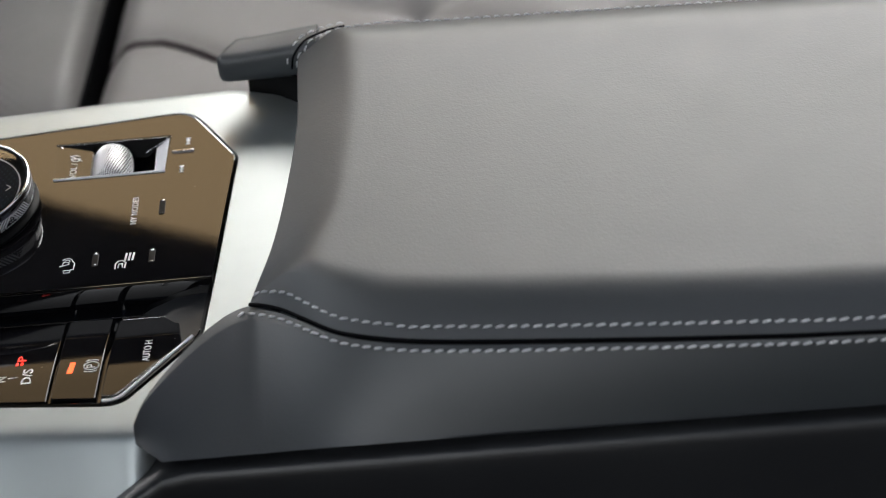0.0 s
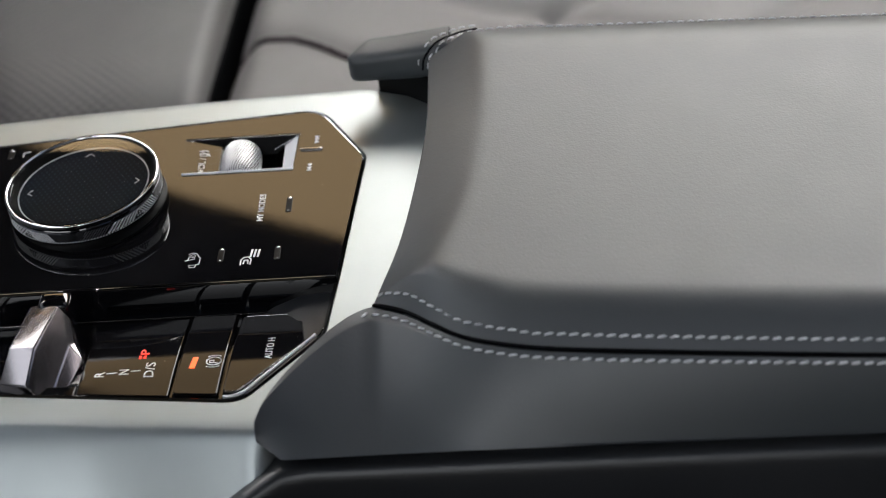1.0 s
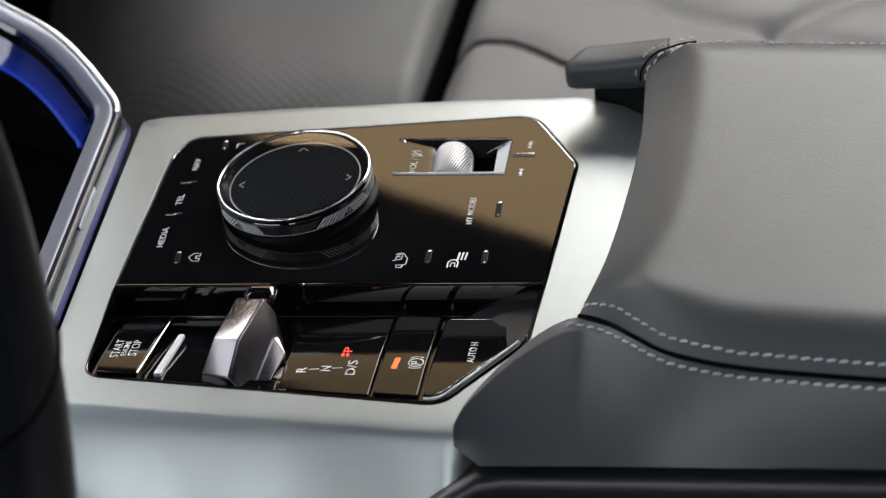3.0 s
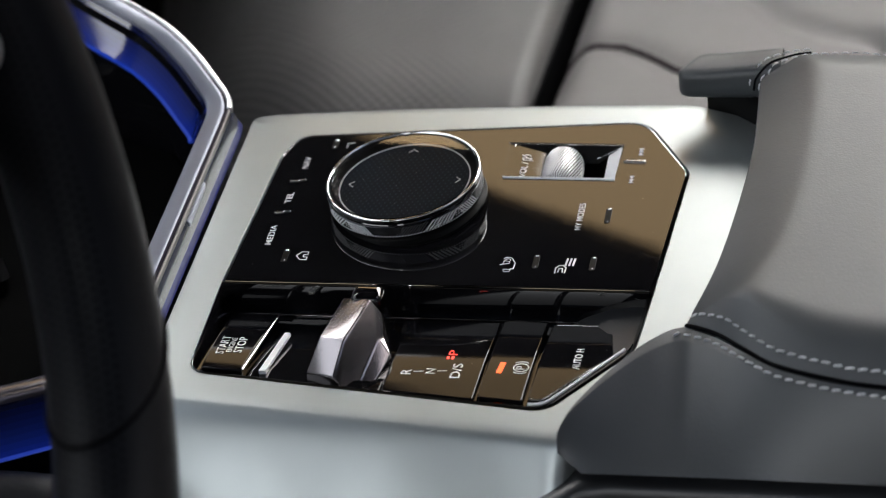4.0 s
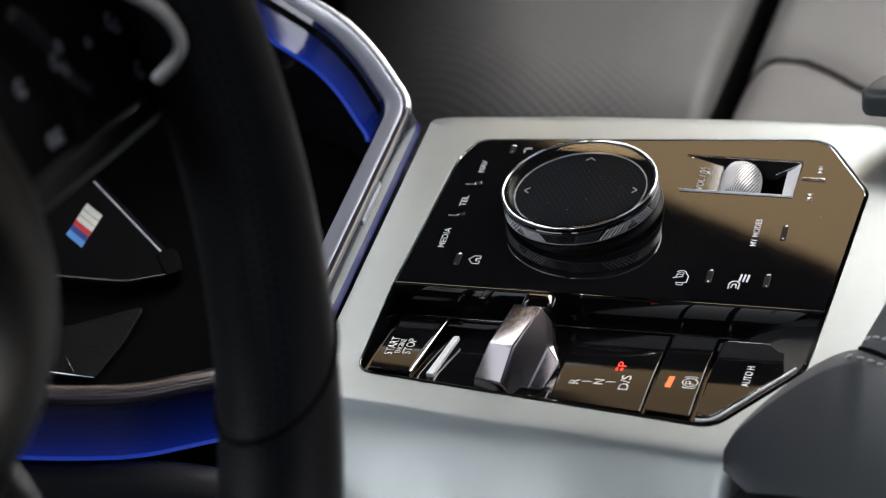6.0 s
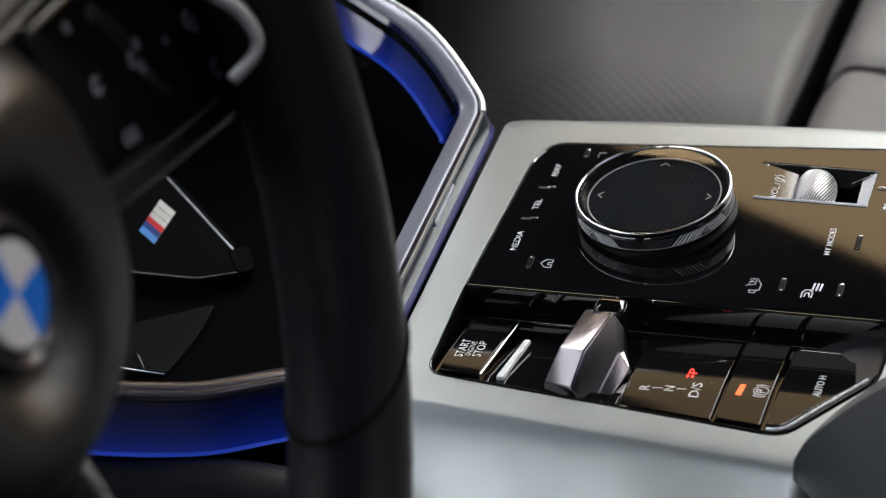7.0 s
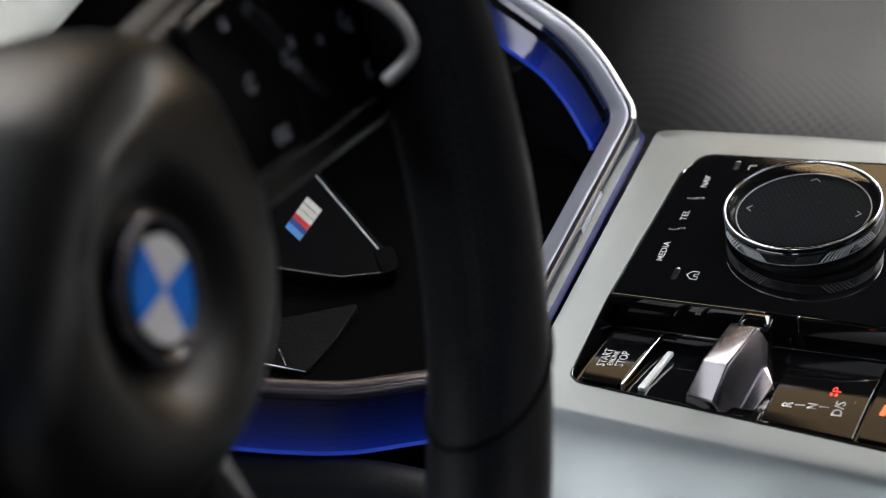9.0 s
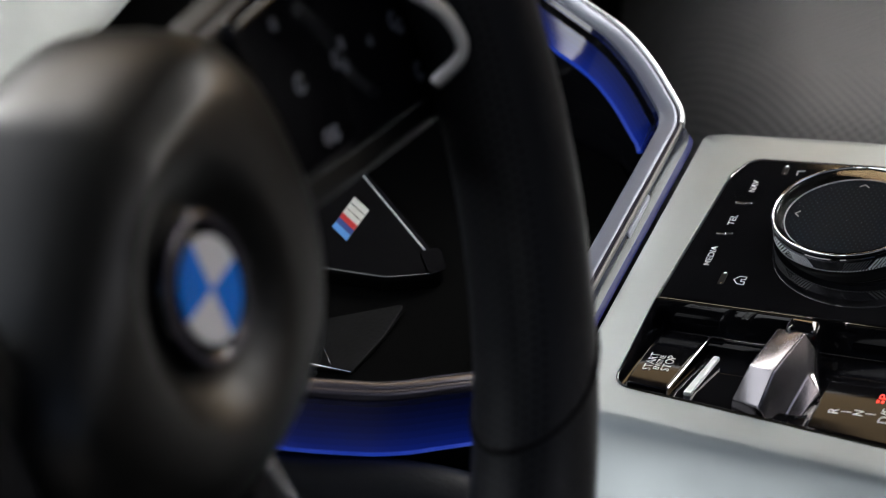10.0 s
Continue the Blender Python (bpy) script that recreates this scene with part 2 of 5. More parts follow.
def plate(outer, holes, z0, z1, bm=None):
    """A flat plate with holes right through it."""
    bm = bm or bmesh.new()
    low, high = [], []
    for k, loop in enumerate([outer, *holes]):
        a = [bm.verts.new((x, y, z0)) for x, y in loop]
        b = [bm.verts.new((x, y, z1)) for x, y in loop]
        n = len(loop)
        for i in range(n):
            j = (i + 1) % n
            bm.faces.new((a[i], a[j], b[j], b[i]))
        high += [bm.edges.get((b[i], b[(i + 1) % n])) for i in range(n)]
    bmesh.ops.triangle_fill(bm, use_beauty=True, use_dissolve=False, edges=high)
    return bm


def box(x0, x1, y0, y1, z0, z1, bevel=0.0, seg=2, bm=None):
    own = bmesh.new()
    bmesh.ops.create_cube(own, size=1)
    bmesh.ops.scale(own, vec=(x1 - x0, y1 - y0, z1 - z0), verts=own.verts[:])
    bmesh.ops.translate(own, vec=((x0 + x1) / 2, (y0 + y1) / 2, (z0 + z1) / 2), verts=own.verts[:])
    if bevel:
        bmesh.ops.bevel(own, geom=own.edges[:], offset=bevel, segments=seg, affect="EDGES", profile=0.5)
    if bm is None:
        return own
    me = bpy.data.meshes.new("t")
    own.to_mesh(me)
    own.free()
    bm.from_mesh(me)
    bpy.data.meshes.remove(me)
    return bm


def lathe(profile, n=64, close_top=True, close_low=False):
    bm = bmesh.new()
    loops = [[(r * math.cos(2 * math.pi * i / n), r * math.sin(2 * math.pi * i / n), z) for i in range(n)] for r, z in profile]
    rings(bm, loops, cap=(close_low, close_top))
    return bm


def smooth_path(pts, steps=8):
    """A Catmull-Rom line through the points."""
    P = [Vector(p) for p in pts]
    P = [2 * P[0] - P[1], *P, 2 * P[-1] - P[-2]]
    out = []
    for i in range(1, len(P) - 2):
        a, b, c, d = P[i - 1:i + 3]
        for k in range(steps):
            s = k / steps
            out.append(0.5 * (2 * b + (c - a) * s + (2 * a - 5 * b + 4 * c - d) * s * s + (3 * b - a - 3 * c + d) * s ** 3))
    return out + [P[-2]]


def bent(pts, radius, steps=8):
    """A line through corners that are rounded by cutting them back by radius."""
    P = [Vector(p) for p in pts]
    out = [P[0]]
    for a, b, c in zip(P, P[1:], P[2:]):
        d = min(radius, (a - b).length * 0.48, (c - b).length * 0.48)
        p, q = b + (a - b).normalized() * d, b + (c - b).normalized() * d
        out += [(1 - s) ** 2 * p + 2 * s * (1 - s) * b + s * s * q for s in (k / steps for k in range(steps + 1))]
    return out + [P[-1]]


def sweep(path, profile, up=(0, 0, 1), closed=True, cap=True, bm=None):
    """A profile of (side, height) pairs carried along a path; side points to the path's right."""
    bm = bm or bmesh.new()
    path = [Vector(p) for p in path]
    loops = []
    for i, p in enumerate(path):
        a, b = path[max(0, i - 1)], path[min(len(path) - 1, i + 1)]
        t = (b - a).normalized()
        s = t.cross(Vector(up)).normalized()
        v = s.cross(t).normalized()
        loops.append([tuple(p + s * x + v * y) for x, y in profile])
    rings(bm, loops, closed, (cap and closed, cap and closed))
    return bm


def circle(r, n=12):
    return [(r * math.cos(2 * math.pi * i / n), r * math.sin(2 * math.pi * i / n)) for i in range(n)]


def stitches(name, path, gap, length, radius, lift, parent, up=(0, 0, 1), slant=0.0):
    """One run of thread: many short rounded stitches along a path, each dipping at its ends."""
    path = [Vector(p) for p in path]
    bm = bmesh.new()
    run, nxt = 0.0, gap * 0.5
    for a, b in zip(path, path[1:]):
        d = (b - a).length
        while nxt < run + d:
            c = a.lerp(b, (nxt - run) / d)
            t = (b - a).normalized()
            s = t.cross(Vector(up)).normalized()
            v = s.cross(t).normalized()
            t2 = (t + s * slant).normalized()
            jit = random.uniform(0.92, 1.06)
            pts = [c + t2 * length * jit * k + v * (lift - radius * 1.6 * (2 * k) ** 2) for k in (-0.5, -0.3, 0, 0.3, 0.5)]
            loops = []
            for k, p in enumerate(pts):
                r = radius * (0.55, 0.95, 1, 0.95, 0.55)[k]
                loops.append([tuple(p + s * r * math.cos(w) + v * r * math.sin(w)) for w in (2 * math.pi * q / 6 for q in range(6))])
            rings(bm, loops, cap=(True, True))
            nxt += gap
        run += d
    ob = part(name, bm, THREAD, parent)
    return tagged(ob, kind="stuff")


def lettering(name, text, center, length, cap, parent, material=INK, turn=90.0, z=0.0, slope=None, skew=0.0):
    """Flat letters of a given length and cap height, lying on a surface; turn 90 reads away from the driver."""
    cu = bpy.data.curves.new(name, "FONT")
    cu.body, cu.align_x, cu.align_y, cu.extrude, cu.resolution_u, cu.offset = text, "CENTER", "CENTER", 0.02, 3, 0.007
    tmp = bpy.data.objects.new(name, cu)
    scene.collection.objects.link(tmp)
    me = bpy.data.meshes.new_from_object(tmp.evaluated_get(bpy.context.evaluated_depsgraph_get()))
    bpy.data.objects.remove(tmp)
    co = np.array([v.co[:] for v in me.vertices])
    lo, hi = co.min(0), co.max(0)
    me.transform(Matrix.Diagonal((length / (hi[0] - lo[0]), cap / (hi[1] - lo[1]), 0.0012, 1)) @ Matrix.Translation((-(lo[0] + hi[0]) / 2, -(lo[1] + hi[1]) / 2, 0)))
    me.materials.clear()
    me.materials.append(material)
    ob = new(name, me)
    ob.matrix_world = Matrix.Translation((center[0], center[1], z)) @ (slope or Matrix()) @ pose(0, 0, 0, 0, 0, turn)
    ob.parent = parent
    return ob


def strokes(name, lines, width, parent, material=INK, z=0.0, height=None, thick=0.00012):
    """Flat printed lines of one symbol."""
    bm = bmesh.new()
    h = height or (lambda x, y: 0.0)
    for line in lines:
        for (x0, y0), (x1, y1) in zip(line, line[1:]):
            d = Vector((x1 - x0, y1 - y0))
            if d.length < 1e-7:
                continue
            d.normalize()
            n = Vector((-d.y, d.x)) * width / 2
            e = d * width * 0.3
            q = [(x0 - e.x - n.x, y0 - e.y - n.y), (x1 + e.x - n.x, y1 + e.y - n.y), (x1 + e.x + n.x, y1 + e.y + n.y), (x0 - e.x + n.x, y0 - e.y + n.y)]
            prism(q, z, z + thick, bm=bm, height=h)
    return part(name, bm, material, parent, smooth=0)


def arc(cx, cy, r, a0, a1, n=10, ry=None):
    return [(cx + r * math.cos(radians(a0 + (a1 - a0) * k / n)), cy + (ry or r) * math.sin(radians(a0 + (a1 - a0) * k / n))) for k in range(n + 1)]


def mmp(pts):
    return [(x * mm, y * mm) for x, y in pts]


# ---- the setting: cabin shell and outside ----
def cabin():
    # floor pan with carpet
    bm = box(-1.3, 2.2, -0.62, 0.92, -0.46, -0.42)
    tagged(part("floor", bm, CARPET), "black carpeted cabin floor", "floor", kind="structure")
    # passenger side wall with its window opening
    outer = [(-1.3, -0.42), (2.2, -0.42), (2.2, 0.74), (-1.3, 0.74)]
    hole = rounded([(-0.42, 0.32), (0.05, 0.318), (0.10, 0.235), (0.86, 0.23), (0.84, 0.70), (0.34, 0.705), (0.22, 0.665), (0.12, 0.607), (0.036, 0.560), (-0.063, 0.520), (-0.155, 0.472)], 0.02)
    rear = rounded([(1.0, 0.32), (1.9, 0.34), (1.75, 0.66), (1.0, 0.70)], 0.03)
    bm = plate(outer, [hole, rear], 0.0, 0.008)
    ob = part("wall_east", bm, PILLAR, smooth=0, place=Matrix.Translation((0, 0.86, 0)) @ pose(0, 0, 0, 90, 0, 0))
    tagged(ob, "black passenger door and pillars with a side window", "wall", kind="structure")
    # roof lining
    lining = [(-0.32, -0.54), (2.2, -0.54), (2.2, 0.92), (-0.32, 0.92)]
    # the opening is added to let in the fill lamp and some sky
    bm = plate(lining, [rounded([(0.34, -0.20), (1.16, -0.20), (1.16, 0.44), (0.34, 0.44)], 0.05)], 0.745, 0.79)
    tagged(part("ceiling", bm, PILLAR, smooth=0), "dark anthracite roof lining", "ceiling", kind="structure")
    # unseen driver's side walls, sized to keep stray sky off console and armrest
    bm = box(-1.3, 2.2, -0.64, -0.60, -0.46, 0.04, 0.01)
    tagged(part("wall_west", bm, SOFT_BLACK), "unseen black driver's door, its height set to block low sky", "wall", kind="structure")
    bm = box(0.85, 2.2, -0.645, -0.595, 0.03, 0.79, 0.01)
    tagged(part("wall_west", bm, PILLAR), "unseen black rear side wall added to block the sky", "wall", kind="structure")
    strip = [(-0.42, 0.318), (0.06, 0.316), (0.06, 0.324), (-0.42, 0.326)]
    bm = prism(strip, 0.0, 0.006)
    tagged(part("trim", bm, CHROME, smooth=0, place=Matrix.Translation((0, 0.851, 0)) @ pose(0, 0, 0, 90, 0, 0)), "chrome strip along the window's lower edge", "trim", kind="structure")
    bm = box(2.2, 2.25, -0.62, 0.92, -0.46, 0.79)
    tagged(part("wall_south", bm, SOFT_BLACK), "black rear of the cabin", "wall", kind="structure")
    # bulkhead below the windscreen
    bm = box(-1.35, -1.3, -0.62, 0.92, -0.46, 0.30)
    tagged(part("wall_north", bm, SOFT_BLACK), "black bulkhead under the windscreen", "wall", kind="structure")
    # ground outside and unseen glowing planes added beyond both sides of the car
    m = mat("grey paving", (0.22, 0.21, 0.2), 0.9)
    tint(m, remap(m, noise_tex(m, coords(m), 3.0), 0, 1), (0.18, 0.17, 0.16), (0.26, 0.25, 0.24))
    bm = box(-60, 60, -60, 60, -0.95, -0.9)
    tagged(part("ground", bm, m), "grey paved ground outside the car", "ground", kind="structure")
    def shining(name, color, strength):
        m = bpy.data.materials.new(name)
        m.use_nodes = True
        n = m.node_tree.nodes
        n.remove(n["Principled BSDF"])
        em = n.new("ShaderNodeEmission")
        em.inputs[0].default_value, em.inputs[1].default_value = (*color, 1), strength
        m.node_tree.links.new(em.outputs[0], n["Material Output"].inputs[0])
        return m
    # ochre planes glow to put brown into the fascia and hub reflections
    ochre = shining("glowing ochre plane", (1.0, 0.70, 0.38), 2.0)
    for x0, x1, top, words in ((-4.0, -0.22, 3.7, "unseen glowing ochre plane that tints the reflections"), (-0.22, 5.0, 1.5, "low unseen glowing ochre plane that tints the reflections")):
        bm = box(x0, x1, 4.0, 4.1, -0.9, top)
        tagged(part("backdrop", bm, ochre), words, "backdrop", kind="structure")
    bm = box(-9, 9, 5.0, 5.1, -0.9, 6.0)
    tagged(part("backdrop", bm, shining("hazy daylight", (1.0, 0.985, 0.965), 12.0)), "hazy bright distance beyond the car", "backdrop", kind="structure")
    # added planes: one brightens the trim fold, two dim ones keep reflections dark
    for x0, x1, z0, z1, color, power, words in ((-12, -0.2, -0.9, 2.3, (1.0, 0.86, 0.62), 0.2, "unseen dim brown plane added on the driver's side"), (-12, -0.2, 2.3, 7.0, (0.93, 0.96, 1.0), 3.9, "unseen glowing pale plane added on the driver's side"), (-0.2, 12, -0.9, 7.0, (0.85, 0.88, 0.95), 0.17, "unseen dim grey plane added on the driver's side")):
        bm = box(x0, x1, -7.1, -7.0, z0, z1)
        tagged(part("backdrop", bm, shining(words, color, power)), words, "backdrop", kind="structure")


cabin()

# ---- centre console trim ----
UPPER = rounded(mmp([(0.4, 51.8), (150.4, 51.8), (155.8, 124), (137.5, 156), (9.0, 143.5), (4.6, 131)]), [0, 0, 9 * mm, 12 * mm, 8 * mm, 8 * mm])
LOWER = rounded(mmp([(-0.5, 50.6), (-0.5, 0.0), (122.5, -14.4), (147.6, 18.6), (150.2, 50.6)]), [0, 7 * mm, 10 * mm, 10 * mm, 0])
OPENING = rounded(mmp([(-0.6, 0.0), (123, -15.4), (148.6, 18.2), (151.4, 51), (156.8, 124.2), (138, 157.2), (8.5, 144.6), (3.6, 131), (-0.6, 51)]),
                  [7 * mm, 10 * mm, 10 * mm, 0, 9 * mm, 12 * mm, 8 * mm, 8 * mm, 0])


def resample(pts, n):
    """The outline as n points, from the ray to the right counter-clockwise about a fixed middle."""
    cx, cy = 75 * mm, 70 * mm
    out = []
    for k in range(n):
        a = 2 * math.pi * k / n
        d = Vector((math.cos(a), math.sin(a)))
        best = None
        for p, q in zip(pts, pts[1:] + pts[:1]):
            ex, ey = q[0] - p[0], q[1] - p[1]
            den = d.x * ey - d.y * ex
            if abs(den) < 1e-12:
                continue
            px, py = p[0] - cx, p[1] - cy
            t = (px * ey - py * ex) / den
            s = (px * d.y - py * d.x) / den
            if t > 0 and -1e-6 <= s <= 1 + 1e-6 and (best is None or t > best):
                best = t
        out.append((cx + d.x * best, cy + d.y * best))
    return out


def console():
    th = thing("center_console", "centre console with satin silver trim and black lower body", "console")
    outer = rounded(mmp([(-16, -12.0), (133, -29.0), (139, -24), (172, 20), (188, 60), (196, 150), (182, 158), (154, 169), (104, 167.5), (39, 163.5), (-13.5, 158)]),
                    [2 * mm, 2 * mm, 3 * mm, 5 * mm, 5 * mm, 5 * mm, 6 * mm, 20 * mm, 0, 0, 3 * mm])
    n = 360
    inn, out = resample(OPENING, n), resample(outer, n)
    normals = []
    for i in range(n):
        a, b = Vector(out[i - 3]), Vector(out[(i + 3) % n])
        t = (b - a).normalized()
        normals.append(Vector((t.y, -t.x)))
    # the strip beside the light frame leans forward a little
    dips = [1.4 * mm * max(0.0, -nn.x) for nn in normals]
    loops = [[(x, y, -14 * mm) for x, y in inn], [(x, y, -0.6 * mm) for x, y in inn]]
    q = inset(inn, -0.5 * mm)
    loops.append([(x, y, 0) for x, y in q])
    for s in (0.3, 0.7, 1.0):
        loops.append([(a[0] + (b[0] - a[0]) * s, a[1] + (b[1] - a[1]) * s, -dip * s ** 1.3) for a, b, dip in zip(q, out, dips)])
    # the near side folds down quickly, then turns on slowly, more so towards the rear
    steps = [0.02, 0.04, 0.06, 0.08, 0.11, 0.15, 0.2, 0.27, 0.36, 0.46, 0.58, 0.72, 0.86, 1.0]
    span = 72 * mm
    run = [(0.0, 0.0)] * n
    last = 0.0
    for u in steps:
        loop = []
        d = u * 1.9
        z = float(np.interp(d, (0, 0.10, 0.22, 0.34, 0.48, 1.0, 1.9), (0, -0.02, -0.09, -0.2, -0.36, -1.0, -2.2)))
        for i, ((x, y), nn) in enumerate(zip(out, normals)):
            near = max(0.0, -nn.y) * max(0.0, min(1.0, (135 * mm - x) / (7 * mm)))
            far, fwd = max(0.0, nn.y), max(0.0, -nn.x)
            k = max(0.0, min(1.0, x / (130 * mm)))
            v = (u + last) / 2
            bend = radians(50 * (1 - math.exp(-v / (0.035 - 0.012 * k))) + (10 + 4 * k) * v)
            run[i] = (run[i][0] + math.cos(bend) * (u - last) * span, run[i][1] + math.sin(bend) * (u - last) * span)
            loop.append((x + nn.x * d * (3.0 if nn.x > 0 else 0.7) * mm, y + 9 * far * d * mm - run[i][0] * near, z * (16 * far + 14 * fwd + 5 * (1 - near)) * mm - run[i][1] * near - dips[i]))
        last = u
        loops.append(loop)
    bm = bmesh.new()
    rings(bm, loops)
    part("trim", bm, SILVER, th, "satin silver trim panel with a folded side", smooth=50)

    # black lower body under the armrest, with a soft upper edge
    bm = bmesh.new()
    loops = []
    for x, drop in ((84, 34), (100, 22), (116, 11.5), (128, 4.5), (137, 1.0), (146, 0), (200, 0), (300, 0), (420, 0), (640, 0)):
        y0, z0 = -43.0 - max(0.0, x - 140) * 0.012 - 2.0 * min(1.0, drop / 5) - drop * 0.62, -8.5 - drop * 1.05
        prof = [(60, z0 + 3), (y0 + 16, z0 + 1), (y0 + 5.5, z0 + 0.6), (y0 + 3.6, z0 + 0.3), (y0 + 2.0, z0 - 0.5), (y0 + 0.8, z0 - 1.9), (y0 + 0.0, z0 - 4.0), (y0 - 0.6, z0 - 6.6), (y0 - 1.6, z0 - 13), (y0 - 9, z0 - 70), (y0 - 14, z0 - 240), (60, z0 - 240)]
        loops.append([(x * mm, y * mm, z * mm) for y, z in prof])
    rings(bm, loops, cap=(True, True))
    part("lower_body", bm, SATIN_BLACK, th, "black grained lower console body")
    # far flank below the trim
    part("far_flank", box(0.0, 0.6, 0.10, 0.172, -0.30, -0.035, 4 * mm), SOFT_BLACK, th)
    # padded roll beside the tray and the flank below the side of the trim
    path = smooth_path([(-260 * mm, -150 * mm, 62 * mm), (-150 * mm, -104 * mm, 30 * mm), (-90 * mm, -76 * mm, 2 * mm), (-45 * mm, -60 * mm, -9 * mm), (-12 * mm, -54 * mm, -20 * mm)], 10)
    part("padded_roll", sweep(path, [(12 * mm * math.cos(a), 9 * mm * math.sin(a)) for a in (2 * math.pi * k / 20 for k in range(20))]), RIM, th, "black grained padded roll beside the tray")
    bm = bmesh.new()
    rings(bm, [[(-0.40, -0.13, 0.02), (-0.40, -0.17, -0.35)], [(-0.10, -0.085, -0.02), (-0.10, -0.12, -0.35)], [(-0.012, -0.07, -0.035), (-0.012, -0.12, -0.35)],
               [(0.14, -0.085, -0.06), (0.14, -0.12, -0.35)]], closed=False)
    part("near_flank", bm, SOFT_BLACK, th)
    return th


console()


# ---- control panel with the rotary controller ----
def control_panel():
    th = thing("control_panel", "piano black control panel with touch symbols, set in the silver trim", "control panel")
    slot = rounded(mmp([(89.6, 118.6), (130.2, 118.4), (131.4, 140.4), (88.6, 140.8)]), 1.0 * mm)
    fascia = plate(UPPER, [slot], -3 * mm, 0.5 * mm)
    part("fascia", fascia, FASCIA, th, "mirror-black fascia", smooth=0)
    # bright bead along the far and rear edges
    edge = [p for p in UPPER if p[1] > 55 * mm]
    bead = [(x, y, 0.35 * mm) for x, y in edge]
    part("bead", sweep(bead, circle(0.45 * mm, 8)), CHROME_SOFT, th, "thin bright bead round the fascia")
    part("divider", sweep([(0.4 * mm, 51.4 * mm, 0.25 * mm), (150.4 * mm, 51.4 * mm, 0.25 * mm)], circle(0.38 * mm, 8)), CHROME, th, "thin chrome dividing line")

    # volume roller in its well
    well = bmesh.new()
    pit = rounded(mmp([(102.6, 118.8), (130.0, 118.6), (131.2, 140.2), (102.6, 140.5)]), 0.6 * mm)
    rings(well, [[(x, y, 0.2 * mm) for x, y in pit], [(x, y, -12 * mm) for x, y in inset(pit, 1.5 * mm)]], cap=(False, True))
    part("well", well, PIANO, th, "recess for the volume roller", smooth=20)
    part("ledge", prism(mmp([(89.0, 118.2), (102.8, 118.2), (102.8, 136.4), (90.0, 140.6), (88.4, 140.6)]), -3 * mm, 0.46 * mm, height=lambda x, y: -(x - 88.6 * mm) * 0.075), PIANO, th, "sloping black ledge with volume lettering", smooth=0)
    ramp = bmesh.new()
    rings(ramp, [[(125.6 * mm, 119.2 * mm, -2.8 * mm), (125.6 * mm, 139.6 * mm, -2.8 * mm)], [(130.2 * mm, 119.2 * mm, 0.3 * mm), (130.8 * mm, 139.8 * mm, 0.3 * mm)]], closed=False)
    for name, pts, m in (("slot_wall", [(90.2, 140.2, 0.3), (130.6, 140.0, 0.3), (122.0, 137.2, -5.5), (100.0, 137.4, -5.5)], DULL_BLACK),):
        wall = bmesh.new()
        wall.faces.new([wall.verts.new((x * mm, y * mm, z * mm)) for x, y, z in pts])
        part(name, wall, m, th, "sloping black back wall of the slot", smooth=0)
    for a, b in (((130.4, 139.9, 0.25), (121.6, 137.2, -3.4)), ((90.6, 140.1, 0.25), (100.4, 137.4, -3.4))):
        part("slot_arris", sweep([tuple(v * mm for v in a), tuple(v * mm for v in b)], circle(0.22 * mm, 6)), BRIGHT, th, "fine bright arris")
    part("ramp", ramp, FACET, th, "polished ramp beside the roller")
    part("slot_edge", sweep([(89.2 * mm, 118.2 * mm, 0.6 * mm), (130.4 * mm, 118.0 * mm, 0.6 * mm)], circle(0.55 * mm, 8)), FACET, th, "bright lower lip of the slot")
    part("slot_edge", sweep([(88.6 * mm, 141.0 * mm, 0.5 * mm), (131.4 * mm, 140.6 * mm, 0.5 * mm)], circle(0.4 * mm, 8)), CHROME_SOFT, th)
    # knurled barrel, its axle across the car, with slanting ribs
    bm = bmesh.new()
    n, loops = 176, []
    for k in range(17):
        s = k / 16
        y = (s - 0.5) * 19.5 * mm
        r0 = 7.3 * mm * (1 - 0.16 * (2 * s - 1) ** 4) - (1.2 * mm if k in (0, 16) else 0)
        loop = []
        for i in range(n):
            ang = 2 * math.pi * (i - s * 24) / n
            r = r0 + (0.2 * mm if i % 4 in (0, 1) else -0.25 * mm) * (0 if k in (0, 16) else 1)
            loop.append((r * math.cos(ang), y, r * math.sin(ang)))
        loops.append(loop)
    rings(bm, loops, cap=(True, True))
    bm.faces.ensure_lookup_table()
    # groove floors take a near-black material that paints the shade between ribs
    for k, f in enumerate(bm.faces):
        f.material_index = 1 if k < 16 * n and k % n % 4 == 2 else 0
    part("volume_roller", bm, [ROLLER, GROOVE], th, "knurled silver volume roller", smooth=0, place=pose(109.6 * mm, 128.5 * mm, -4.6 * mm))

    # rotary controller
    knob_at = pose(57.0 * mm, 102.6 * mm, 0.4 * mm, 1.0, -4.2, 0) @ Matrix.Diagonal((0.972, 0.972, 0.93, 1))
    base = part("rotary_controller", lathe([(r * mm, z * mm) for r, z in ((26.5, -4.0), (29.4, -0.6), (29.9, 0.1), (29.7, 0.8), (28.6, 1.5), (27.7, 2.3), (27.5, 3.2), (28.2, 3.9), (28.9, 4.2), (28.9, 4.5))], 96), DULL_BLACK, th, "rotary controller knob with a black glass cap and chrome ring", place=knob_at)
    bm = bmesh.new()
    n, loops = 240, []
